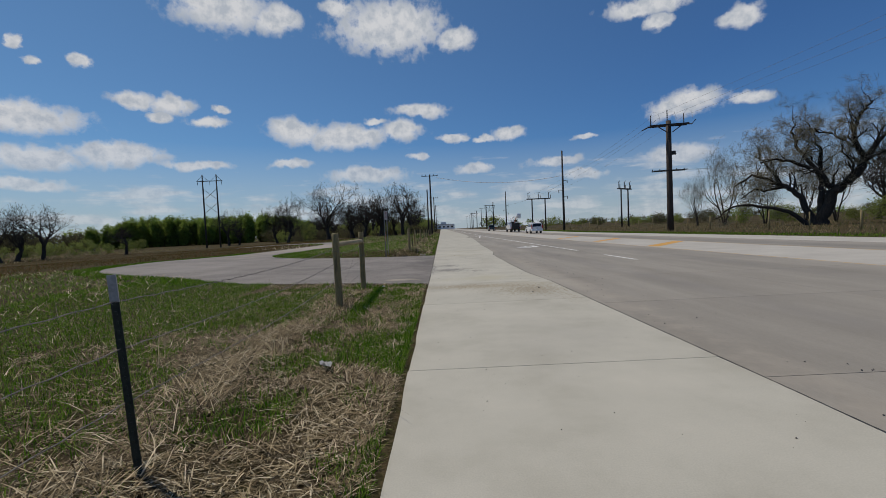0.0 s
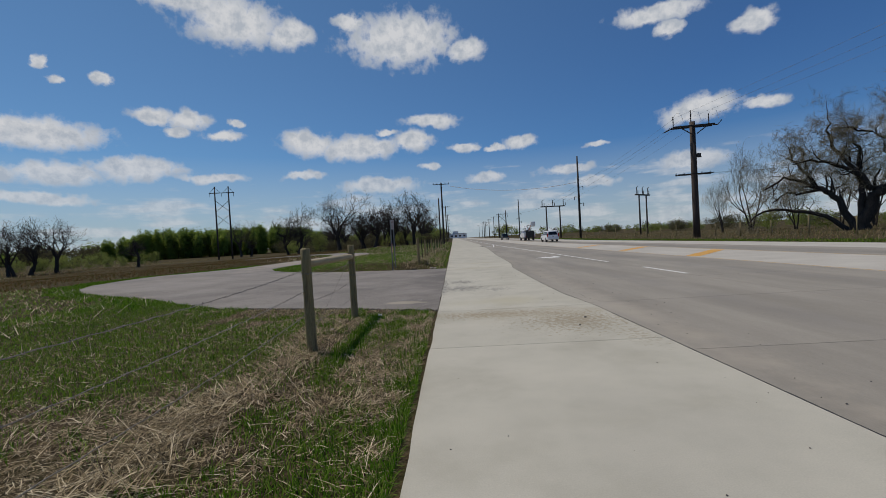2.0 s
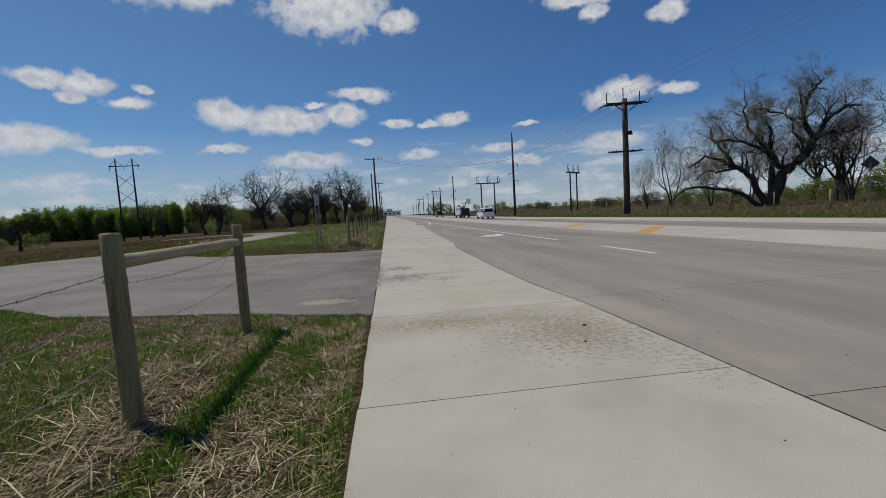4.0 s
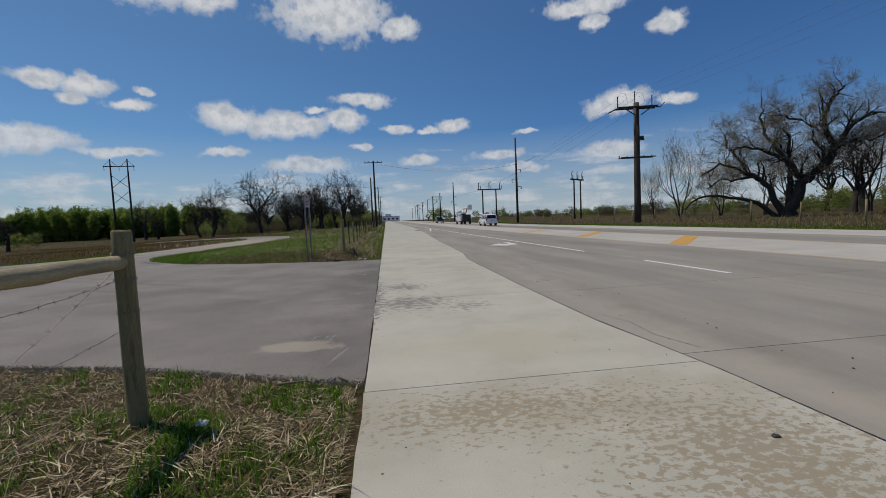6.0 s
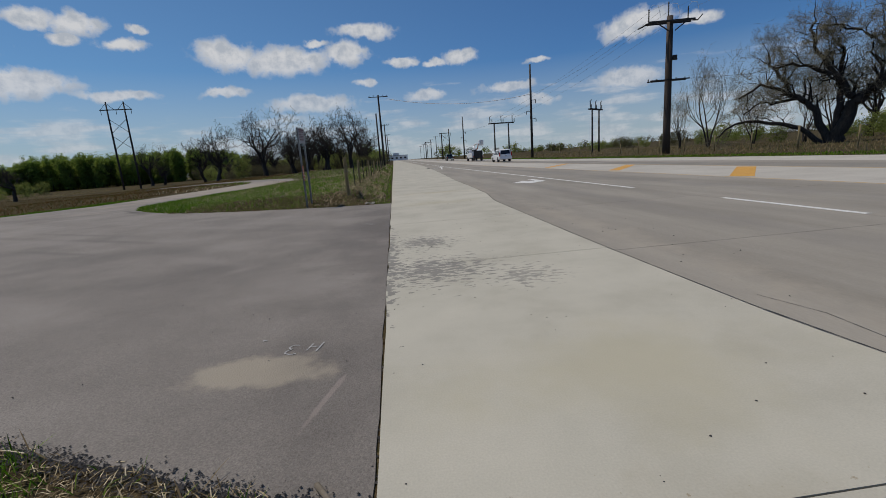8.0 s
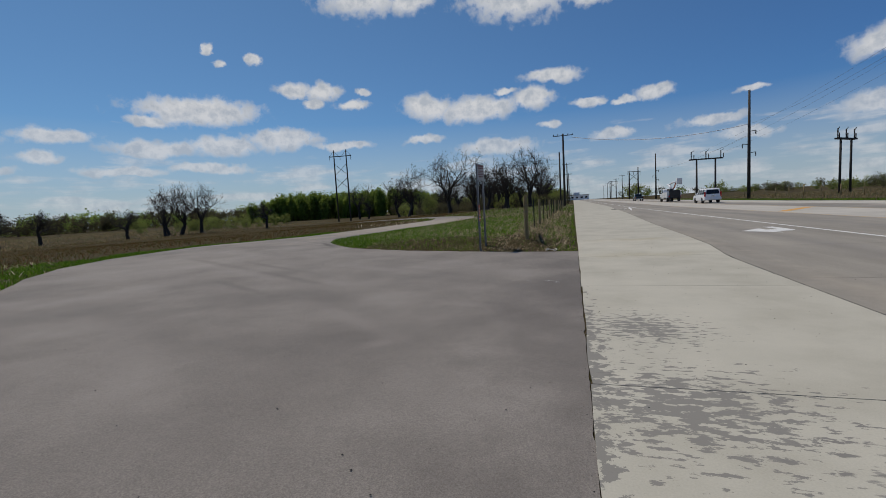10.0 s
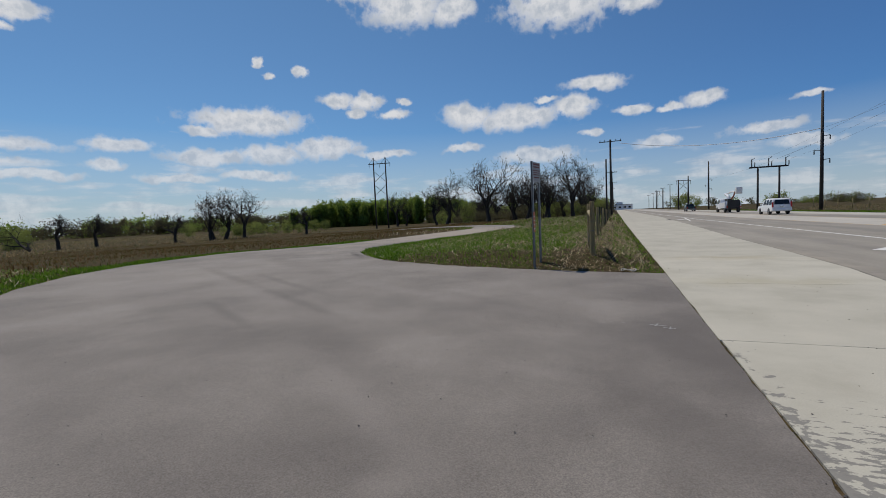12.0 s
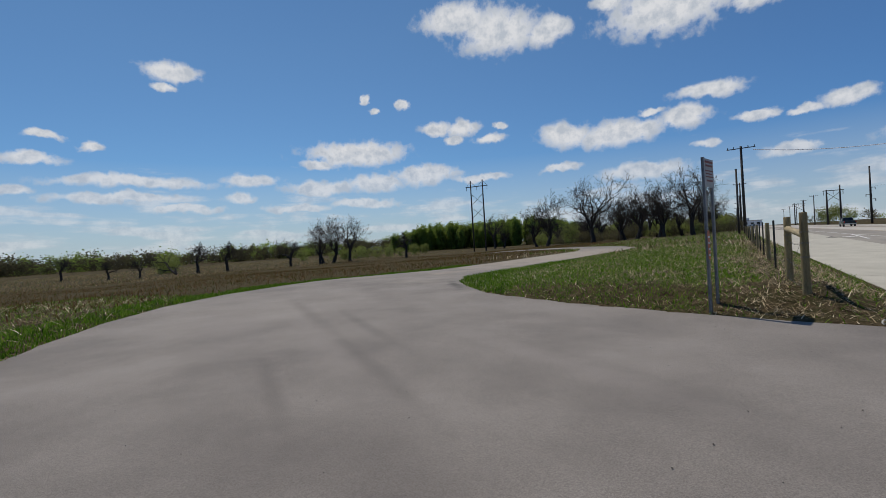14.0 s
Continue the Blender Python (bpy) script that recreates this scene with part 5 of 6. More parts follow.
def heights(x, y):
    """The ground sheet's height, between its grid points."""
    gx, gy, table = GROUND["x"], GROUND["y"], GROUND["z"]
    i = np.clip(np.searchsorted(gx, x) - 1, 0, len(gx) - 2)
    j = np.clip(np.searchsorted(gy, y) - 1, 0, len(gy) - 2)
    u, v = (x - gx[i]) / (gx[i + 1] - gx[i]), (y - gy[j]) / (gy[j + 1] - gy[j])
    return (table[j, i] * (1 - u) + table[j, i + 1] * u) * (1 - v) + (table[j + 1, i] * (1 - u) + table[j + 1, i + 1] * u) * v


def blades(name, x, y, length, width, flat_lo, flat_hi, mat, label, category="grass", bend=0.35, lift=0.0, comb=False):
    """Narrow bent strips. flat_lo..flat_hi: how far each lies over, 0 upright, 1 along the ground."""
    n = len(x)
    z = heights(x, y) + lift * GRNG.random(n)
    a = GRNG.random(n) * math.tau
    if comb:
        # stalks trodden down in tufts lie much the same way
        lay = np.array([noise.noise((p * 1.3, q * 1.1, 21.0)) for p, q in zip(x, y)])
        a = 0.6 + 5.0 * lay + GRNG.normal(0, 0.85, n) + math.pi * (GRNG.random(n) < 0.4)
    lie = flat_lo + (flat_hi - flat_lo) * GRNG.random(n)
    ang = lie * math.pi / 2
    L = length * (0.5 + 0.9 * GRNG.random(n))
    W = width * (0.7 + 0.6 * GRNG.random(n))
    dx, dy = np.cos(a), np.sin(a)
    sx, sy = -dy * W / 2, dx * W / 2
    base = np.stack([x, y, z - 0.005], 1)
    m1 = base + np.stack([dx * np.sin(ang) * L * 0.5, dy * np.sin(ang) * L * 0.5, np.cos(ang) * L * 0.5], 1)
    ang2 = np.minimum(ang + bend * GRNG.random(n), 1.6)
    tip = m1 + np.stack([dx * np.sin(ang2) * L * 0.5, dy * np.sin(ang2) * L * 0.5, np.cos(ang2) * L * 0.5], 1)
    m1[:, 2] += 0.004
    side = np.stack([sx, sy, np.zeros(n)], 1)
    v = np.stack([base - side, base + side, m1 + side * 0.8, m1 - side * 0.8, tip], 1).reshape(-1, 3)
    o = np.arange(n)[:, None] * 5
    quads = (o + np.array([[0, 1, 2, 3]])).astype(np.int32)
    tris = (o + np.array([[3, 2, 4]])).astype(np.int32)
    me = bpy.data.meshes.new(name)
    me.vertices.add(n * 5)
    me.vertices.foreach_set("co", v.ravel())
    loops = np.concatenate([quads, tris], 1).ravel()
    me.loops.add(len(loops))
    me.loops.foreach_set("vertex_index", loops)
    me.polygons.add(n * 2)
    starts = (np.arange(n)[:, None] * 7 + np.array([[0, 4]])).ravel().astype(np.int32)
    me.polygons.foreach_set("loop_start", starts)
    me.update(calc_edges=True)
    me.validate()
    me.materials.append(mat)
    return tagged(new(name, me), label, category, kind="stuff")


def field(n, x0, x1, y0, y1, keep, power=1.0):
    """n random places in a rectangle, kept by keep(x, y) in 0..1; power > 1 crowds them towards the path."""
    xs, ys = [], []
    while len(xs) < n:
        u = GRNG.random(4000) ** power
        px = x1 + (x0 - x1) * u
        py = y0 + (y1 - y0) * GRNG.random(4000)
        r = GRNG.random(4000)
        for a, b, c in zip(px, py, r):
            if c < keep(a, b):
                xs.append(a)
                ys.append(b)
                if len(xs) >= n:
                    break
    return np.array(xs), np.array(ys)


def greenness(x, y):
    """0: dead straw, 1: lush grass."""
    g = 0.62 + 0.9 * noise.noise((x * 0.55, y * 0.4, 11.0)) + 1.1 * noise.noise((x * 1.5, y * 1.3, 4.0)) + 0.9 * noise.noise((x * 3.4, y * 3.0, 8.0))
    g += 0.62 * smooth(-2.6, -4.2, x) - 0.28 * smooth(0.9, 0.0, abs(x + 2.2 + 0.1 * noise.noise((y, 0, 0)))) - 0.32 * smooth(-1.6, -1.0, x)
    g += 0.32 * smooth(6.5, 8.5, y) * smooth(-1.9, -2.3, x) * smooth(20, 14, y)
    # a lush row under the drip of the rail, and a rim along the path
    if y < 20:
        g += 0.5 * smooth(0.2, 0.08, abs(x + 1.5 + 0.05 * noise.noise((y * 2, 3, 0)))) * smooth(5.5, 7.5, y) + 0.35 * smooth(-0.75, -0.5, x)
    return min(1.0, max(0.0, g))


def bare(x, y):
    """1 where grass may stand: off the asphalt and off the worn soil at its rim."""
    if in_apron(x, y):
        return 0.0
    if 24 < y < 27.2 and -2.7 < x < -0.9 and noise.noise((x * 1.6, y * 1.6, 14.0)) > -0.15 + 0.16 * (y - 24):
        return 0.12
    if 10.4 < y < 13.5 and x > -5 and noise.noise((x * 1.7, y * 1.7, 9.0)) > -0.02 + 0.5 * (11.4 - y):
        return 0.14 if noise.noise((x * 5, y * 5, 1.0)) > 0.2 else 0.02
    return 1.0


def build_grass():
    x, y = field(120000, -10, -0.42, -2, 20, lambda a, b: bare(a, b) * greenness(a, b) ** 1.5, 1.5)
    blades("grass", x, y, 0.10, 0.0066, 0.1, 0.75, M_GRASS, "short fresh green grass beside the path")
    x, y = field(26000, -9, -0.52, -2, 18, lambda a, b: bare(a, b) * (1.12 - greenness(a, b)), 1.7)
    blades("straw", x, y, 0.17, 0.0075, 0.8, 1.0, M_STRAW, "flattened dry straw beside the path", bend=0.1, lift=0.04, comb=True)
    x, y = field(75000, -7, -0.43, -2, 13.2, lambda a, b: (1.0 if bare(a, b) < 1 else 0.2 + 0.8 * (1.0 - greenness(a, b))) * (0 if in_apron(a, b) else 1), 1.5)
    blades("straw_litter", x, y, 0.06, 0.0052, 0.6, 0.98, M_STRAW, "short broken straw litter on the soil", bend=0.4, lift=0.03)
    # the ridge of matted straw along the fence line
    x, y = field(5500, -3.0, -1.6, -2, 9.6, lambda a, b: 1.0 if abs(a + 2.15 + 0.25 * noise.noise((b * 0.6, 0, 0))) < 0.3 else 0.0)
    blades("straw_ridge", x, y, 0.26, 0.007, 0.65, 1.0, M_STRAW, "matted dry stalks along the fence line", bend=0.4, lift=0.08, comb=True)
    x, y = field(1000, -1.75, -1.3, 5.2, 10.9, lambda a, b: smooth(0.18, 0.05, abs(a + 1.52 + 0.06 * noise.noise((b * 1.5, 3, 0)))) * smooth(6.5, 9.0, b))
    blades("lush_grass", x, y, 0.12, 0.007, 0.05, 0.65, M_GRASS, "lush green tufts under the rail")
    x, y = field(5000, -9, -2.4, -2, 12, lambda a, b: bare(a, b) * greenness(a, b), 1.4)
    blades("thatch_stalks", x, y, 0.26, 0.006, 0.75, 1.0, M_STRAW, "pale stalks lying over the green grass", bend=0.5, lift=0.09)
    x, y = field(300, -7, -0.5, -2, 11, lambda a, b: bare(a, b))
    blades("dead_stalks", x, y, 0.5, 0.005, 0.2, 0.9, M_STRAW, "tall pale dead stalks", bend=0.3)
    x, y = field(42000, -34, -9, -4, 26, lambda a, b: bare(a, b) * (0.35 + 0.65 * greenness(a, b)), 1.3)
    blades("far_grass", x, y, 0.13, 0.016, 0.2, 0.9, M_GRASS, "green grass further into the field")
    x, y = field(14000, -30, -8, -4, 24, lambda a, b: bare(a, b) * (1.1 - greenness(a, b)), 1.2)
    blades("far_straw", x, y, 0.34, 0.014, 0.6, 1.0, M_STRAW, "dry straw further into the field", lift=0.04)
    # the verge past the driveway
    x, y = field(80000, -13, -0.4, 24.2, 60, lambda a, b: bare(a, b) * (0.25 + 0.75 * greenness(a, b)) * (0.3 if abs(a + 1.9) < 0.5 else 1) * (1.0 if b < 40 else 0.5))
    blades("verge_grass", x, y, 0.11, 0.013, 0.25, 0.95, M_GRASS, "green verge grass past the driveway")
    x, y = field(30000, -12, -0.6, 24.3, 60, lambda a, b: (1.25 - greenness(a, b)) * (0 if in_apron(a, b) else 1) * (1.0 if b < 40 else 0.5))
    blades("verge_straw", x, y, 0.17, 0.012, 0.6, 1.0, M_STRAW, "dry straw in the verge", lift=0.04)
    x, y = field(12000, -22, -0.4, 60, 130, lambda a, b: bare(a, b))
    blades("distant_verge", x, y, 0.26, 0.04, 0.1, 0.7, M_GRASS, "distant verge grass")
    x, y = field(9000, -22, -0.6, 50, 130, lambda a, b: bare(a, b))
    blades("distant_straw", x, y, 0.4, 0.035, 0.3, 0.9, M_STRAW, "distant dry verge grass")
    # strip of grass along the driveway's outer rim
    x, y = field(24000, -27, -8, 12, 42, lambda a, b: 1.0 if (not in_apron(a, b)) and in_apron(a, b, 1.7 + 0.9 * noise.noise((a, b, 0))) else 0.0)
    blades("rim_grass", x, y, 0.12, 0.018, 0.05, 0.6, M_GRASS, "green grass rim along the asphalt")
    # red-brown weeds of the field
    x, y = field(90000, -110, -16, 14, 125, lambda a, b: 0.0 if in_apron(a, b, 1.2) or (a > -12.5) else (0.55 + 0.9 * noise.noise((a * 0.08, b * 0.08, 3.0))) * (0.5 if b < 22 and a > -20 else 1.0), 1.35)
    blades("field_weeds", x, y, 0.24, 0.03, 0.2, 0.95, M_WEED, "dry red-brown weeds standing in the field", "weeds")
    x, y = field(16000, -230, -90, 20, 170, lambda a, b: 1.0)
    blades("field_dry_grass", x, y, 0.6, 0.16, 0.2, 0.9, M_DRYTALL, "tan dry grass far in the field", "weeds")
    # beyond the road
    x, y = field(16000, 22.5, 25.5, -10, 130, lambda a, b: 1.0)
    blades("far_verge_grass", x, y, 0.13, 0.03, 0.05, 0.6, M_GRASS, "green grass strip beyond the road")
    x, y = field(18000, 25.0, 58, -10, 130, lambda a, b: 1.0)
    blades("far_verge_dry", x, y, 0.32, 0.05, 0.1, 0.85, M_DRYTALL, "tall tan dry grass beyond the road", "weeds")


build_grass()

# fence beyond the road
for i in range(26):
    y = -4 + 4.6 * i
    x = 31.5
    e = empty("fence_post", x, y, gz(x, y), "thin weathered fence post beyond the road", "fence post", "far fence posts")
    bm = bmesh.new()
    tube(bm, [(0, 0, -0.3), (0, 0, 1.35 + 0.25 * (i % 5 == 0))], 0.05 if i % 2 else 0.07, 7)
    part("shaft", bm, M_POST, e)


def road_sign_back(x, y):
    e = empty("road_sign", x, y, gz(x, y), "grey back of a diamond road sign on a steel post", "sign", turn=-40)
    bm = bmesh.new()
    box(bm, -0.035, -0.02, -0.3, 0.035, 0.02, 3.1)
    part("post", bm, M_GALV, e)
    bm = bmesh.new()
    vs = [(-0.55, 3.0), (0.0, 2.62), (0.55, 3.0), (0.0, 3.62)]
    f = bm.faces.new([bm.verts.new((a, 0.03, b)) for a, b in vs])
    r = bmesh.ops.extrude_face_region(bm, geom=[f])
    for v in [g for g in r["geom"] if isinstance(g, bmesh.types.BMVert)]:
        v.co.y += 0.008
    bmesh.ops.recalc_face_normals(bm, faces=bm.faces[:])
    # the back's shade is put into its colour, the dark one of the poles
    part("panel", bm, M_POLEFAR, e, "back of the panel, its shade painted dark")


road_sign_back(35.0, 33.0)

# ---------------------------------------------------------------- vehicles

M_CARWHITE = material("white_car_paint", [(0.74, 0.75, 0.76), (0.8, 0.81, 0.82)], 2, 0.25, bump=0, grain=0.01)
M_CARDARK = material("dark_green_car_paint", [(0.012, 0.018, 0.016), (0.02, 0.028, 0.024)], 2, 0.25, bump=0, grain=0.02)
M_GLASSDARK = material("tinted_glass", [(0.01, 0.012, 0.014), (0.014, 0.016, 0.018)], 2, 0.06, bump=0, grain=0.0)
M_TYRE = material("tyre_rubber", [(0.018, 0.018, 0.018), (0.03, 0.03, 0.03)], 9, 0.9, bump=0.2)
M_CHROME = material("alloy_rim", [(0.5, 0.51, 0.52), (0.6, 0.61, 0.62)], 9, 0.25, 0.9, bump=0)
M_LAMPRED = material("red_lamp_lens", [(0.35, 0.01, 0.01), (0.45, 0.02, 0.015)], 9, 0.2, bump=0)
M_BLACKTRIM = material("black_trim", [(0.015, 0.015, 0.016), (0.03, 0.03, 0.03)], 9, 0.6, bump=0.1)


def prism(bm, side, x0, x1, inset=0.0, bevel=0.06):
    """A body from its side view (y, z), wider at the bottom than at the top by inset."""
    top = max(z for _, z in side)
    low = min(z for _, z in side)
    rows = []
    for sx, x in ((1, x0), (-1, x1)):
        rows.append([bm.verts.new((x + sx * inset * max(0.0, (z - low) / (top - low)), y, z)) for y, z in side])
    a, b = rows
    n = len(side)
    fa = bm.faces.new(a)
    fb = bm.faces.new(b[::-1])
    for i in range(n):
        bm.faces.new((a[(i + 1) % n], a[i], b[i], b[(i + 1) % n]))
    bmesh.ops.recalc_face_normals(bm, faces=bm.faces[:])
    if bevel:
        bmesh.ops.bevel(bm, geom=list({e for f in bm.faces for e in f.edges}), offset=bevel, segments=2, affect="EDGES", profile=0.6)
        for f in bm.faces:
            f.smooth = True


def wheel(e, x, y, r=0.39, w=0.27):
    s = 1 if x > 0 else -1
    bm = bmesh.new()
    tube(bm, [(x - s * w, y, r), (x - s * w * 0.85, y, r), (x - s * w * 0.15, y, r), (x, y, r)], [r * 0.9, r, r, r * 0.88], 24)
    wh = part("wheel", bm, M_TYRE, e)
    bm = bmesh.new()
    tube(bm, [(x - s * 0.02, y, r), (x + s * 0.006, y, r)], [r * 0.66, r * 0.62], 20)
    part("rim", bm, M_CHROME, wh)
    bm = bmesh.new()
    for k in range(5):
        a = k * math.tau / 5
        tube(bm, [(x + s * 0.01, y, r), (x + s * 0.012, y + math.cos(a) * r * 0.6, r + math.sin(a) * r * 0.6)], 0.02, 4)
    part("spokes", bm, M_BLACKTRIM, wh)


def pane(e, pts, name="window"):
    bm = bmesh.new()
    f = bm.faces.new([bm.verts.new(p) for p in pts])
    n = f.normal.copy() if f.normal.length else None
    bm.normal_update()
    r = bmesh.ops.extrude_face_region(bm, geom=[f])
    for v in [g for g in r["geom"] if isinstance(g, bmesh.types.BMVert)]:
        v.co += f.normal * 0.006
    bmesh.ops.recalc_face_normals(bm, faces=bm.faces[:])
    part(name, bm, M_GLASSDARK, e)


def build_suv(x, y, turn=0):
    """Faces +y; the rear is at y = 0."""
    e = empty("suv", x, y, rise(y), "large white SUV with dark windows driving away", "car", turn=turn)
    bm = bmesh.new()
    prism(bm, [(0.0, 0.45), (0.0, 1.05), (0.12, 1.12), (3.9, 1.12), (5.4, 1.02), (5.6, 0.8), (5.6, 0.4), (5.0, 0.32), (0.5, 0.36)], -1.0, 1.0, 0.06, 0.07)
    part("body", bm, M_CARWHITE, e, "glossy white body")
    bm = bmesh.new()
    prism(bm, [(0.05, 1.08), (0.22, 1.78), (0.45, 1.9), (2.6, 1.92), (3.1, 1.82), (4.0, 1.1)], -0.95, 0.95, 0.18, 0.05)
    part("cabin", bm, M_CARWHITE, e, "white roof and pillars")
    pane(e, [(-0.76, 0.07, 1.18), (0.76, 0.07, 1.18), (0.66, 0.19, 1.72), (-0.66, 0.19, 1.72)], "rear_window")
    for s in (-1, 1):
        for a, b in ((0.35, 1.35), (1.45, 2.35), (2.45, 3.45)):
            pane(e, [(s * 0.945, a, 1.16), (s * 0.945, b, 1.16), (s * 0.815, min(b, 3.1) - 0.08, 1.74), (s * 0.815, a + 0.1, 1.74)])
        for yy in (1.15, 4.45):
            wheel(e, s * 1.02, yy)
        bm = bmesh.new()
        box(bm, s * 0.9 - 0.08, -0.03, 0.85, s * 0.9 + 0.08, 0.1, 1.45, 0.02)
        part("tail_lamp", bm, M_LAMPRED, e)
        bm = bmesh.new()
        box(bm, s * 1.12 - 0.1, 3.35, 1.15, s * 1.12 + 0.1, 3.5, 1.35, 0.03)
        part("mirror", bm, M_CARWHITE, e)
        bm = bmesh.new()
        tube(bm, [(s * 0.72, 0.5, 1.92), (s * 0.72, 0.7, 1.98), (s * 0.72, 2.5, 1.98), (s * 0.72, 2.7, 1.92)], 0.025, 6)
        part("roof_rail", bm, M_BLACKTRIM, e)
    bm = bmesh.new()
    box(bm, -0.95, -0.09, 0.42, 0.95, 0.1, 0.68, 0.04)
    part("bumper", bm, M_CARWHITE, e)
    bm = bmesh.new()
    box(bm, -0.16, -0.035, 0.84, 0.16, -0.012, 1.0)
    part("number_plate", bm, M_CHROME, e)


def build_pickup(x, y):
    e = empty("pickup", x, y, rise(y), "dark green pickup truck driving away", "car")
    bm = bmesh.new()
    prism(bm, [(0.0, 0.55), (0.0, 1.15), (2.0, 1.15), (2.05, 1.2), (4.2, 1.2), (5.4, 1.1), (5.6, 0.85), (5.6, 0.45), (5.0, 0.4), (0.5, 0.42)], -0.98, 0.98, 0.05, 0.06)
    part("body", bm, M_CARDARK, e)
    bm = bmesh.new()
    prism(bm, [(2.0, 1.15), (2.12, 1.78), (2.4, 1.86), (3.5, 1.86), (4.3, 1.18)], -0.9, 0.9, 0.16, 0.05)
    part("cab", bm, M_CARDARK, e)
    pane(e, [(-0.7, 2.02, 1.28), (0.7, 2.02, 1.28), (0.62, 2.1, 1.72), (-0.62, 2.1, 1.72)], "rear_window")
    bm = bmesh.new()
    box(bm, -0.85, 0.1, 1.152, 0.85, 1.95, 1.19, 0.02)
    part("bed_cover", bm, M_BLACKTRIM, e)
    for s in (-1, 1):
        for a, b in ((2.3, 3.1), (3.2, 3.9)):
            pane(e, [(s * 0.895, a, 1.24), (s * 0.895, b, 1.24), (s * 0.785, min(b, 3.6) - 0.05, 1.72), (s * 0.785, a + 0.06, 1.72)])
        for yy in (1.15, 4.5):
            wheel(e, s * 1.0, yy)
        bm = bmesh.new()
        box(bm, s * 0.9 - 0.07, -0.03, 0.8, s * 0.9 + 0.07, 0.06, 1.12, 0.02)
        part("tail_lamp", bm, M_LAMPRED, e)
    bm = bmesh.new()
    box(bm, -0.95, -0.14, 0.5, 0.95, 0.02, 0.68, 0.03)
    part("bumper", bm, M_CHROME, e)


def build_bucket_truck(x, y):
    e = empty("bucket_truck", x, y, rise(y), "white utility bucket truck with folded boom", "truck")
    bm = bmesh.new()
    prism(bm, [(5.2, 0.6), (5.2, 1.5), (5.45, 2.35), (5.7, 2.45), (6.7, 2.42), (7.2, 1.6), (8.3, 1.45), (8.45, 1.1), (8.45, 0.6)], -1.05, 1.05, 0.12, 0.06)
    part("cab", bm, M_CARWHITE, e)
    for s in (-1, 1):
        bm = bmesh.new()
        box(bm, s * 1.15 - 0.2 * (s > 0) - 0.05 * (s < 0), 0.6, 0.75, s * 1.15 + 0.05 * (s > 0) + 0.2 * (s < 0), 5.0, 1.75, 0.03)
        u = part("side_locker", bm, M_CARWHITE, e)
        for k in range(4):
            bm = bmesh.new()
            box(bm, s * 1.21 - 0.01, 0.7 + 1.07 * k, 0.85, s * 1.21 + 0.01, 1.68 + 1.07 * k, 1.65, 0.008)
            part("locker_door", bm, M_CARWHITE, u)
        for yy in (1.5, 7.3):
            wheel(e, s * 1.12, yy, 0.48, 0.35)
        bm = bmesh.new()
        box(bm, s * 0.95 - 0.1, -0.05, 0.85, s * 0.95 + 0.1, 0.04, 1.05, 0.02)
        part("tail_lamp", bm, M_LAMPRED, e)
        pane(e, [(s * 1.045, 5.6, 1.6), (s * 1.045, 6.9, 1.6), (s * 0.955, 6.6, 2.3), (s * 0.955, 5.75, 2.3)])
        bm = bmesh.new()
        box(bm, s * 1.3 - 0.1, 6.95, 1.6, s * 1.3 + 0.1, 7.05, 2.1, 0.03)
        part("mirror", bm, M_BLACKTRIM, e)
        bm = bmesh.new()
        box(bm, s * 0.8 - 0.12, 0.1, 0.15, s * 0.8 + 0.12, 0.35, 1.3, 0.02)
        part("outrigger", bm, M_BLACKTRIM, e)
    bm = bmesh.new()
    box(bm, -0.93, 0.05, 0.62, 0.93, 5.1, 0.95, 0.03)
    part("deck", bm, M_BLACKTRIM, e, "black steel deck")
    bm = bmesh.new()
    box(bm, -0.9, 0.0, 0.955, 0.9, 0.3, 2.1, 0.04)
    part("rear_rack", bm, M_BLACKTRIM, e)
    bm = bmesh.new()
    tube(bm, [(0, 3.2, 0.95), (0, 3.2, 2.3)], [0.42, 0.34], 14)
    part("turret", bm, M_CARWHITE, e)
    bm = bmesh.new()
    tube(bm, [(0, 3.3, 2.4), (0, 4.6, 3.0), (0, 6.3, 3.25)], [0.24, 0.22, 0.2], 10)
    part("lower_boom", bm, M_CARWHITE, e, "white folded boom")
    bm = bmesh.new()
    tube(bm, [(0.3, 6.3, 3.3), (0.3, 3.0, 3.6), (0.3, 0.9, 3.5)], [0.18, 0.16, 0.14], 10)
    part("upper_boom", bm, M_CARWHITE, e, "white folded boom")
    bm = bmesh.new()
    tube(bm, [(0.25, 2.9, 2.3), (0.3, 1.6, 2.75), (0.3, 0.9, 3.4)], [0.13, 0.12, 0.1], 8)
    part("hydraulic_arm", bm, M_ORANGE, e, "orange hydraulic arm")
    bm = bmesh.new()
    prism(bm, [(0.1, 3.1), (0.0, 4.2), (0.9, 4.2), (0.8, 3.1)], 0.35, 1.25, 0.0, 0.05)
    part("bucket", bm, M_CARWHITE, e, "white fibreglass bucket")
    bm = bmesh.new()
    box(bm, -0.8, 0.4, 2.0, -0.2, 2.6, 2.35, 0.05)
    part("tool_tray", bm, M_BLACKTRIM, e)


build_suv(16.7, 76.0)
build_pickup(16.3, 138.0)
build_bucket_truck(17.3, 101.0)

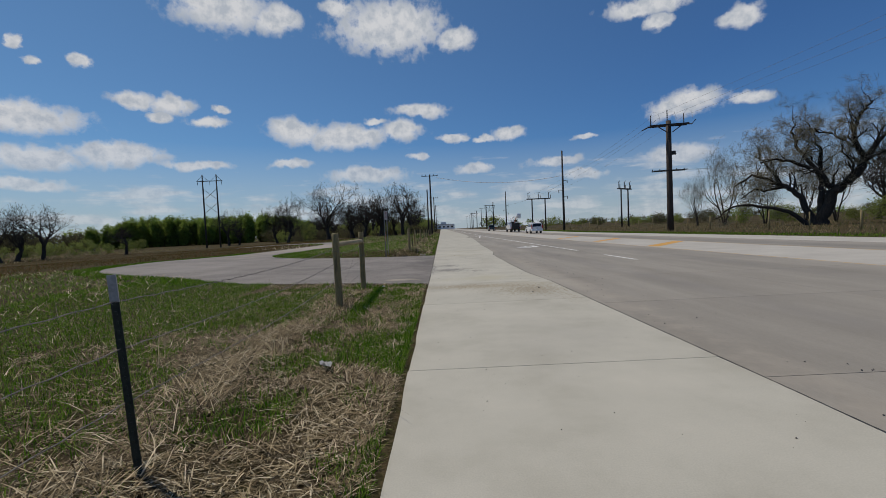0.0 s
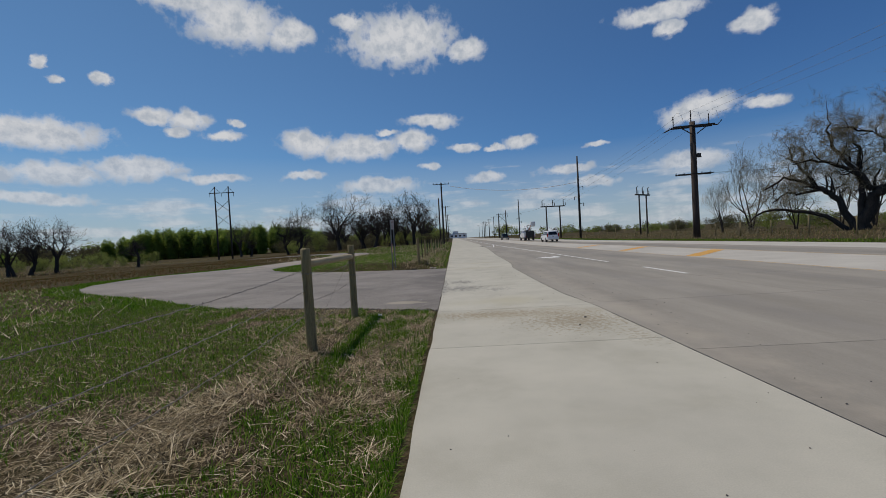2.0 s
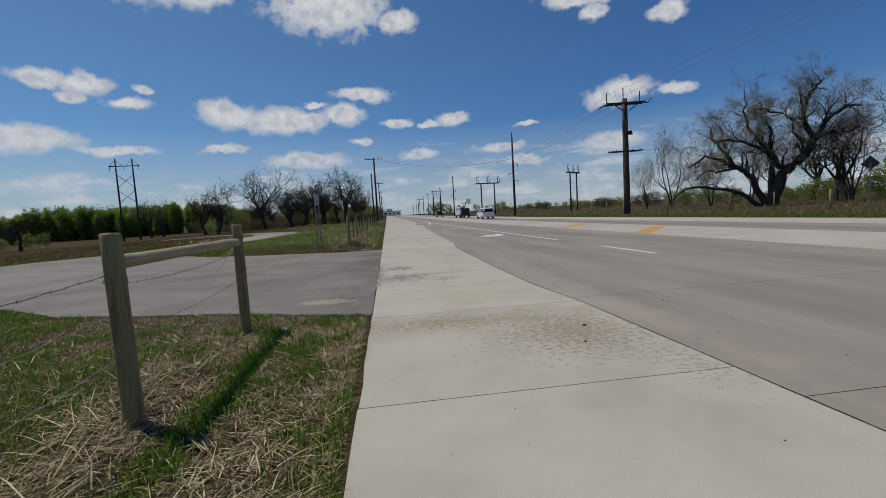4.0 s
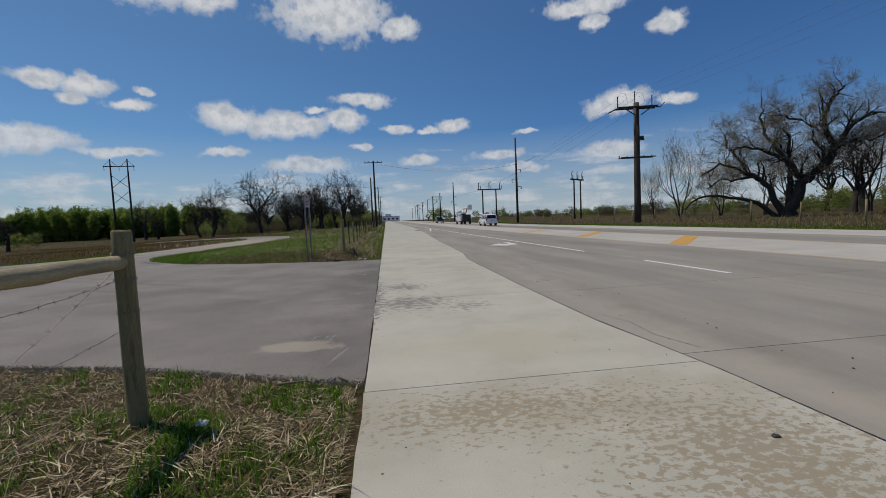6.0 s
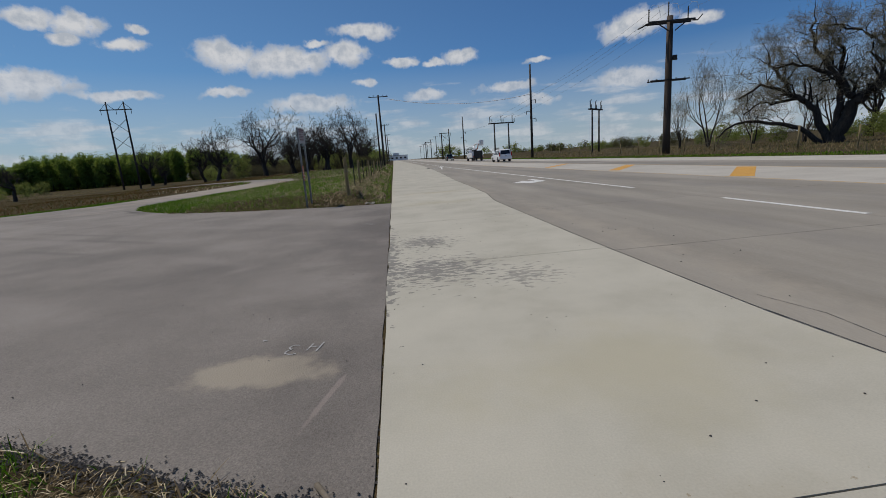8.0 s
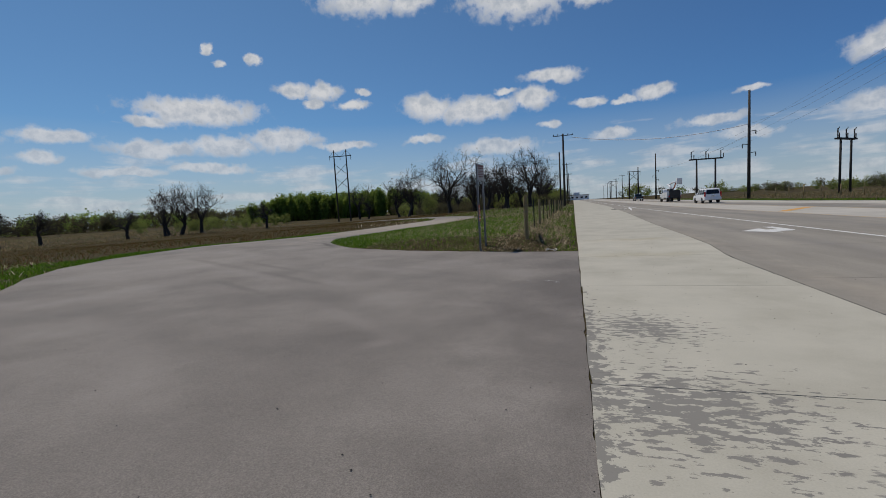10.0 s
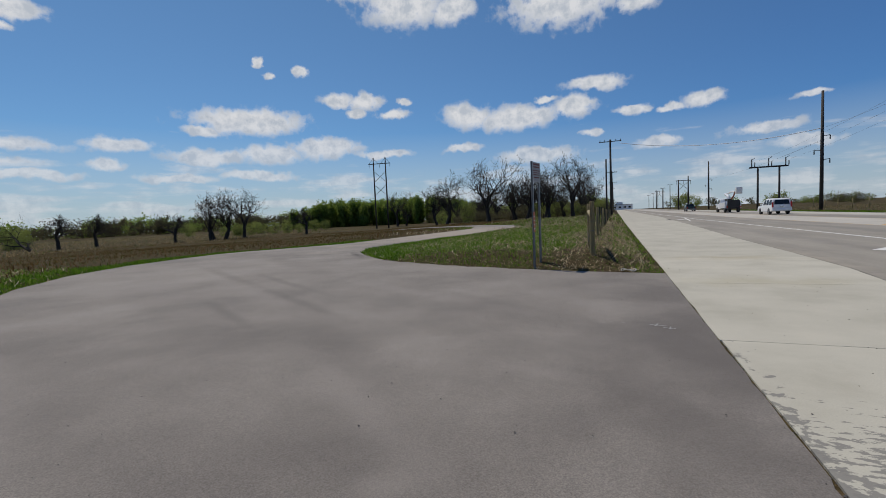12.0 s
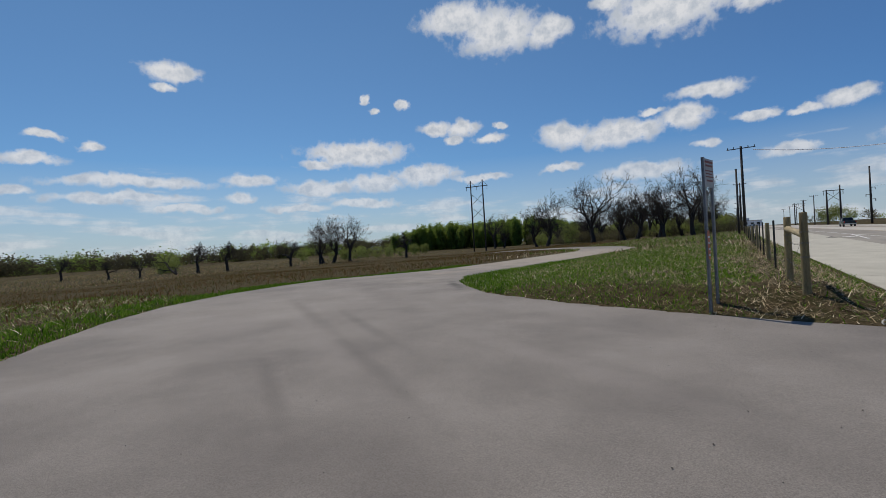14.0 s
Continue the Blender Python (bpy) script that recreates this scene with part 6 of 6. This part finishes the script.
# far building at the end of the road
fb = empty("warehouse", 4.0, 640, 2.3, "pale flat-roofed building at the end of the road", "building")
bm = bmesh.new()
box(bm, -22, 0, -1, 16, 14, 6.5, 0.05)
part("wall", bm, M_WHITEPAINT, fb)
bm = bmesh.new()
box(bm, -22.4, -0.4, 6.5, 16.4, 14.4, 7.0, 0.05)
rf = part("roof", bm, M_GALV, fb)
bm = bmesh.new()
box(bm, -4, 4, 7.0, 4, 10, 10.2, 0.05)
part("roof_tower", bm, M_WHITEPAINT, rf)
for k in range(6):
    bm = bmesh.new()
    box(bm, -19 + 6 * k, -0.06, 2.2, -16 + 6 * k, 0.02, 4.4, 0.02)
    part("window", bm, M_GLASSDARK, fb)

# ---------------------------------------------------------------- small things on the ground

M_STONE = material("crumbled_asphalt", [(0.03, 0.028, 0.027), (0.09, 0.082, 0.078)], 9, 0.9, bump=0.3, grain=0.3)
M_PAPER = material("white_litter", [(0.5, 0.48, 0.43), (0.68, 0.66, 0.6)], 9, 0.7, bump=0.2)
M_CHALK = material("white_survey_paint", [(0.26, 0.255, 0.25), (0.46, 0.45, 0.44)], 30, 0.9, bump=0, grain=0.25)
M_CRACK = material("open_crack", [(0.03, 0.027, 0.025), (0.06, 0.054, 0.05)], 12, 0.95, bump=0.2)
M_HAIRLINE = material("hairline_crack", [(0.085, 0.076, 0.068), (0.12, 0.107, 0.096)], 12, 0.95, bump=0.2)
M_DRYWOOD = material("grey_driftwood", [(0.13, 0.105, 0.075), (0.22, 0.185, 0.14)], 14, 0.85, bump=0.4)


def pebble_data(verts, faces, x, y, z, r, rnd):
    b = len(verts)
    for v in ((1, 0, 0), (-1, 0, 0), (0, 1, 0), (0, -1, 0), (0, 0, 0.8), (0, 0, -0.5)):
        verts.append((x + v[0] * r * rnd.uniform(0.7, 1.3), y + v[1] * r * rnd.uniform(0.7, 1.3), z + r * 0.3 + v[2] * r * rnd.uniform(0.6, 1.1)))
    for f in ((0, 2, 4), (2, 1, 4), (1, 3, 4), (3, 0, 4), (2, 0, 5), (1, 2, 5), (3, 1, 5), (0, 3, 5)):
        faces.append(tuple(b + i for i in f))


def scatter_stones():
    rnd = random.Random(3)
    verts, faces = [], []
    # crumbled rim of the asphalt
    rim = APRON[:6]
    for (x0, y0), (x1, y1) in zip(rim, rim[1:]):
        n = int(math.hypot(x1 - x0, y1 - y0) * 1000)
        for i in range(n):
            f = rnd.random()
            off = rnd.gauss(-0.035, 0.05)
            x, y = x0 + (x1 - x0) * f, y0 + (y1 - y0) * f + off
            pebble_data(verts, faces, x, y, 0.0 if off > 0 else gz(x, y) + 0.01, rnd.uniform(0.003, 0.009), rnd)
    for i in range(500):
        y = rnd.uniform(11.5, 24)
        pebble_data(verts, faces, -0.37 + rnd.gauss(0, 0.02), y, -0.012, rnd.uniform(0.004, 0.012), rnd)
    tagged(arrays("asphalt_crumbs", verts, faces, M_STONE), "crumbled black asphalt grains along the driveway edge", "gravel", kind="stuff")
    verts, faces = [], []
    for i in range(260):
        x, y = -0.6 - 13 * rnd.random() ** 1.4, rnd.uniform(12.5, 24)
        if in_apron(x, y):
            pebble_data(verts, faces, x, y, 0.0, rnd.uniform(0.004, 0.009), rnd)
    for i in range(190):
        pebble_data(verts, faces, rnd.uniform(-0.3, 2.6), rnd.uniform(2, 26), 0.0, rnd.uniform(0.003, 0.008), rnd)
    for i in range(60):
        pebble_data(verts, faces, rnd.uniform(2.8, 4.0), rnd.uniform(2, 20), -0.004, rnd.uniform(0.005, 0.013), rnd)
    tagged(arrays("pebbles", verts, faces, M_STONE), "small dark pebbles strewn over the paving", "gravel", kind="stuff")


scatter_stones()


def lump(name, x, y, z, size, mat, label, category, seed=1, flatness=0.5):
    rnd = random.Random(seed)
    bm = bmesh.new()
    bmesh.ops.create_icosphere(bm, subdivisions=2, radius=1)
    for v in bm.verts:
        k = 1 + 0.35 * noise.noise(v.co * 1.7 + Vector((seed, 0, 0)))
        v.co = Vector((v.co.x * size * k, v.co.y * size * 0.7 * k, v.co.z * size * flatness * k))
    ob = mesh_object(name, bm, mat)
    ob.matrix_world = pose(x, y, z, 0, 0, rnd.uniform(0, 360))
    return tagged(ob, label, category)


lump("clod", 2.163, 9.893, 0.008, 0.024, M_STONE, "dark clod of dirt on the pale path", "clod", 2)
lump("clod", 1.9, 9.3, 0.006, 0.018, M_STONE, "dark clod of dirt on the pale path", "clod", 5)


def crumpled(x, y, s, label, seed):
    rnd = random.Random(seed)
    bm = bmesh.new()
    bmesh.ops.create_grid(bm, x_segments=6, y_segments=6, size=s)
    for v in bm.verts:
        v.co.z = abs(rnd.gauss(0, s * 0.35)) + s * 0.25
        v.co.x *= rnd.uniform(0.7, 1.0)
    bmesh.ops.solidify(bm, geom=bm.faces[:], thickness=0.002)
    ob = mesh_object("litter", bm, M_PAPER)
    ob.matrix_world = pose(x, y, gz(x, y) + 0.05, 8, -12, rnd.uniform(0, 360))
    tagged(ob, label, "litter", "litter in the grass")


crumpled(-1.2, 4.55, 0.065, "crumpled white paper litter in the dry grass", 3)
crumpled(-1.42, 10.72, 0.035, "small white scrap in the grass at the post", 6)
crumpled(-2.0, 9.6, 0.03, "small white scrap in the grass at the post", 8)

bm = bmesh.new()
tube(bm, [(-1.05 + 0.15 * math.cos(k * math.tau / 20), 24.42 + 0.10 * math.sin(k * math.tau / 20), gz(-1.05, 24.42) + 0.05 + 0.02 * math.sin(k)) for k in range(21)], 0.010, 7)
tagged(mesh_object("hose_loop", bm, M_PAPER), "loop of dirty white hose lying at the asphalt edge", "hose")

for k, pts in enumerate((((-1.12, 11.5, 0.03), (-1.0, 11.47, 0.045), (-0.86, 11.5, 0.04), (-0.78, 11.46, 0.02)), ((-0.8, 11.55, 0.02), (-0.79, 11.5, 0.05), (-0.8, 11.4, 0.03)),
                         ((-0.6, 11.62, 0.01), (-0.5, 11.45, 0.03), (-0.45, 11.35, 0.01)))):
    bm = bmesh.new()
    tube(bm, pts, [0.014, 0.011, 0.01, 0.006][:len(pts)], 7)
    tagged(mesh_object("dead_twig", bm, M_DRYWOOD), "grey dead twig lying at the asphalt edge", "twig", "dead twigs")


def stroke(name, pts, w, mat, label, category, group, z=0.0):
    """A thin painted or open line along pts on the ground, as one ribbon with ragged sides."""
    rnd = random.Random(int(abs(pts[0][0]) * 100))
    fine = []
    for (x0, y0), (x1, y1) in zip(pts, pts[1:]):
        n = max(2, int(math.hypot(x1 - x0, y1 - y0) / max(0.05, w * 2)))
        fine += [Vector((x0 + (x1 - x0) * i / n, y0 + (y1 - y0) * i / n)) for i in range(n)]
    fine.append(Vector(pts[-1]))
    verts, faces = [], []
    for i, p in enumerate(fine):
        d = (fine[min(i + 1, len(fine) - 1)] - fine[max(0, i - 1)]).normalized()
        s = Vector((-d.y, d.x)) * w / 2
        a, b = p + s * rnd.uniform(0.6, 1.3), p - s * rnd.uniform(0.6, 1.3)
        verts += [(a.x, a.y, z), (b.x, b.y, z)]
        if i:
            k = 2 * i
            faces.append((k - 2, k - 1, k + 1, k))
    return tagged(arrays(name, verts, faces, mat), label, category, group)


# survey marks on the asphalt
arc = [(-1.02 + 0.04 * math.cos(0.7 + 0.45 * k), 13.155 + 0.035 * math.sin(0.7 + 0.45 * k)) for k in range(9)] + [(-1.02 + 0.055 * math.cos(1.7 + 0.45 * k), 13.075 + 0.045 * math.sin(1.7 + 0.45 * k)) for k in range(9)]
stroke("survey_mark", arc, 0.014, M_CHALK, "white curved survey mark on the asphalt", "paint mark", "survey marks")
stroke("survey_mark", [(-0.92, 13.07), (-0.89, 13.19)], 0.013, M_CHALK, "white survey mark on the asphalt", "paint mark", "survey marks")
stroke("survey_mark", [(-0.905, 13.13), (-0.82, 13.12)], 0.013, M_CHALK, "white survey mark on the asphalt", "paint mark", "survey marks", 0.001)
stroke("survey_mark", [(-0.85, 13.03), (-0.81, 13.19)], 0.013, M_CHALK, "white survey mark on the asphalt", "paint mark", "survey marks", 0.002)
stroke("survey_mark", [(-1.31, 13.35), (-1.28, 13.36)], 0.03, M_CHALK, "white survey dot on the asphalt", "paint mark", "survey marks")
for pts in (((-0.95, 19.72), (-0.78, 19.68)), ((-0.9, 19.66), (-0.86, 19.78)), ((-0.82, 19.6), (-0.7, 19.58)), ((-0.76, 19.54), (-0.74, 19.66)), ((-1.25, 19.74), (-1.21, 19.75)), ((-1.45, 19.7), (-1.42, 19.7))):
    stroke("survey_mark", pts, 0.02, M_CHALK, "white survey mark on the asphalt", "paint mark", "survey marks")
stroke("crack", [(2.98, 11.57), (2.84, 12.13), (2.9, 12.7), (2.78, 13.2)], 0.005, M_CRACK, "hairline crack in the road concrete", "crack", "concrete cracks", -0.003)
stroke("dead_leaf", [(-1.97, 19.4), (-1.9, 19.39)], 0.02, M_CRACK, "small dark leaf on the asphalt", "leaf", "", 0.003)

# the open joint between path and road, filled with dark grit
stroke("joint_seal", [(seam(y), y) for y in stations(-8, 60, 1.0)], 0.013, M_CRACK, "dark open joint between path and road", "joint", "", 0.0015)
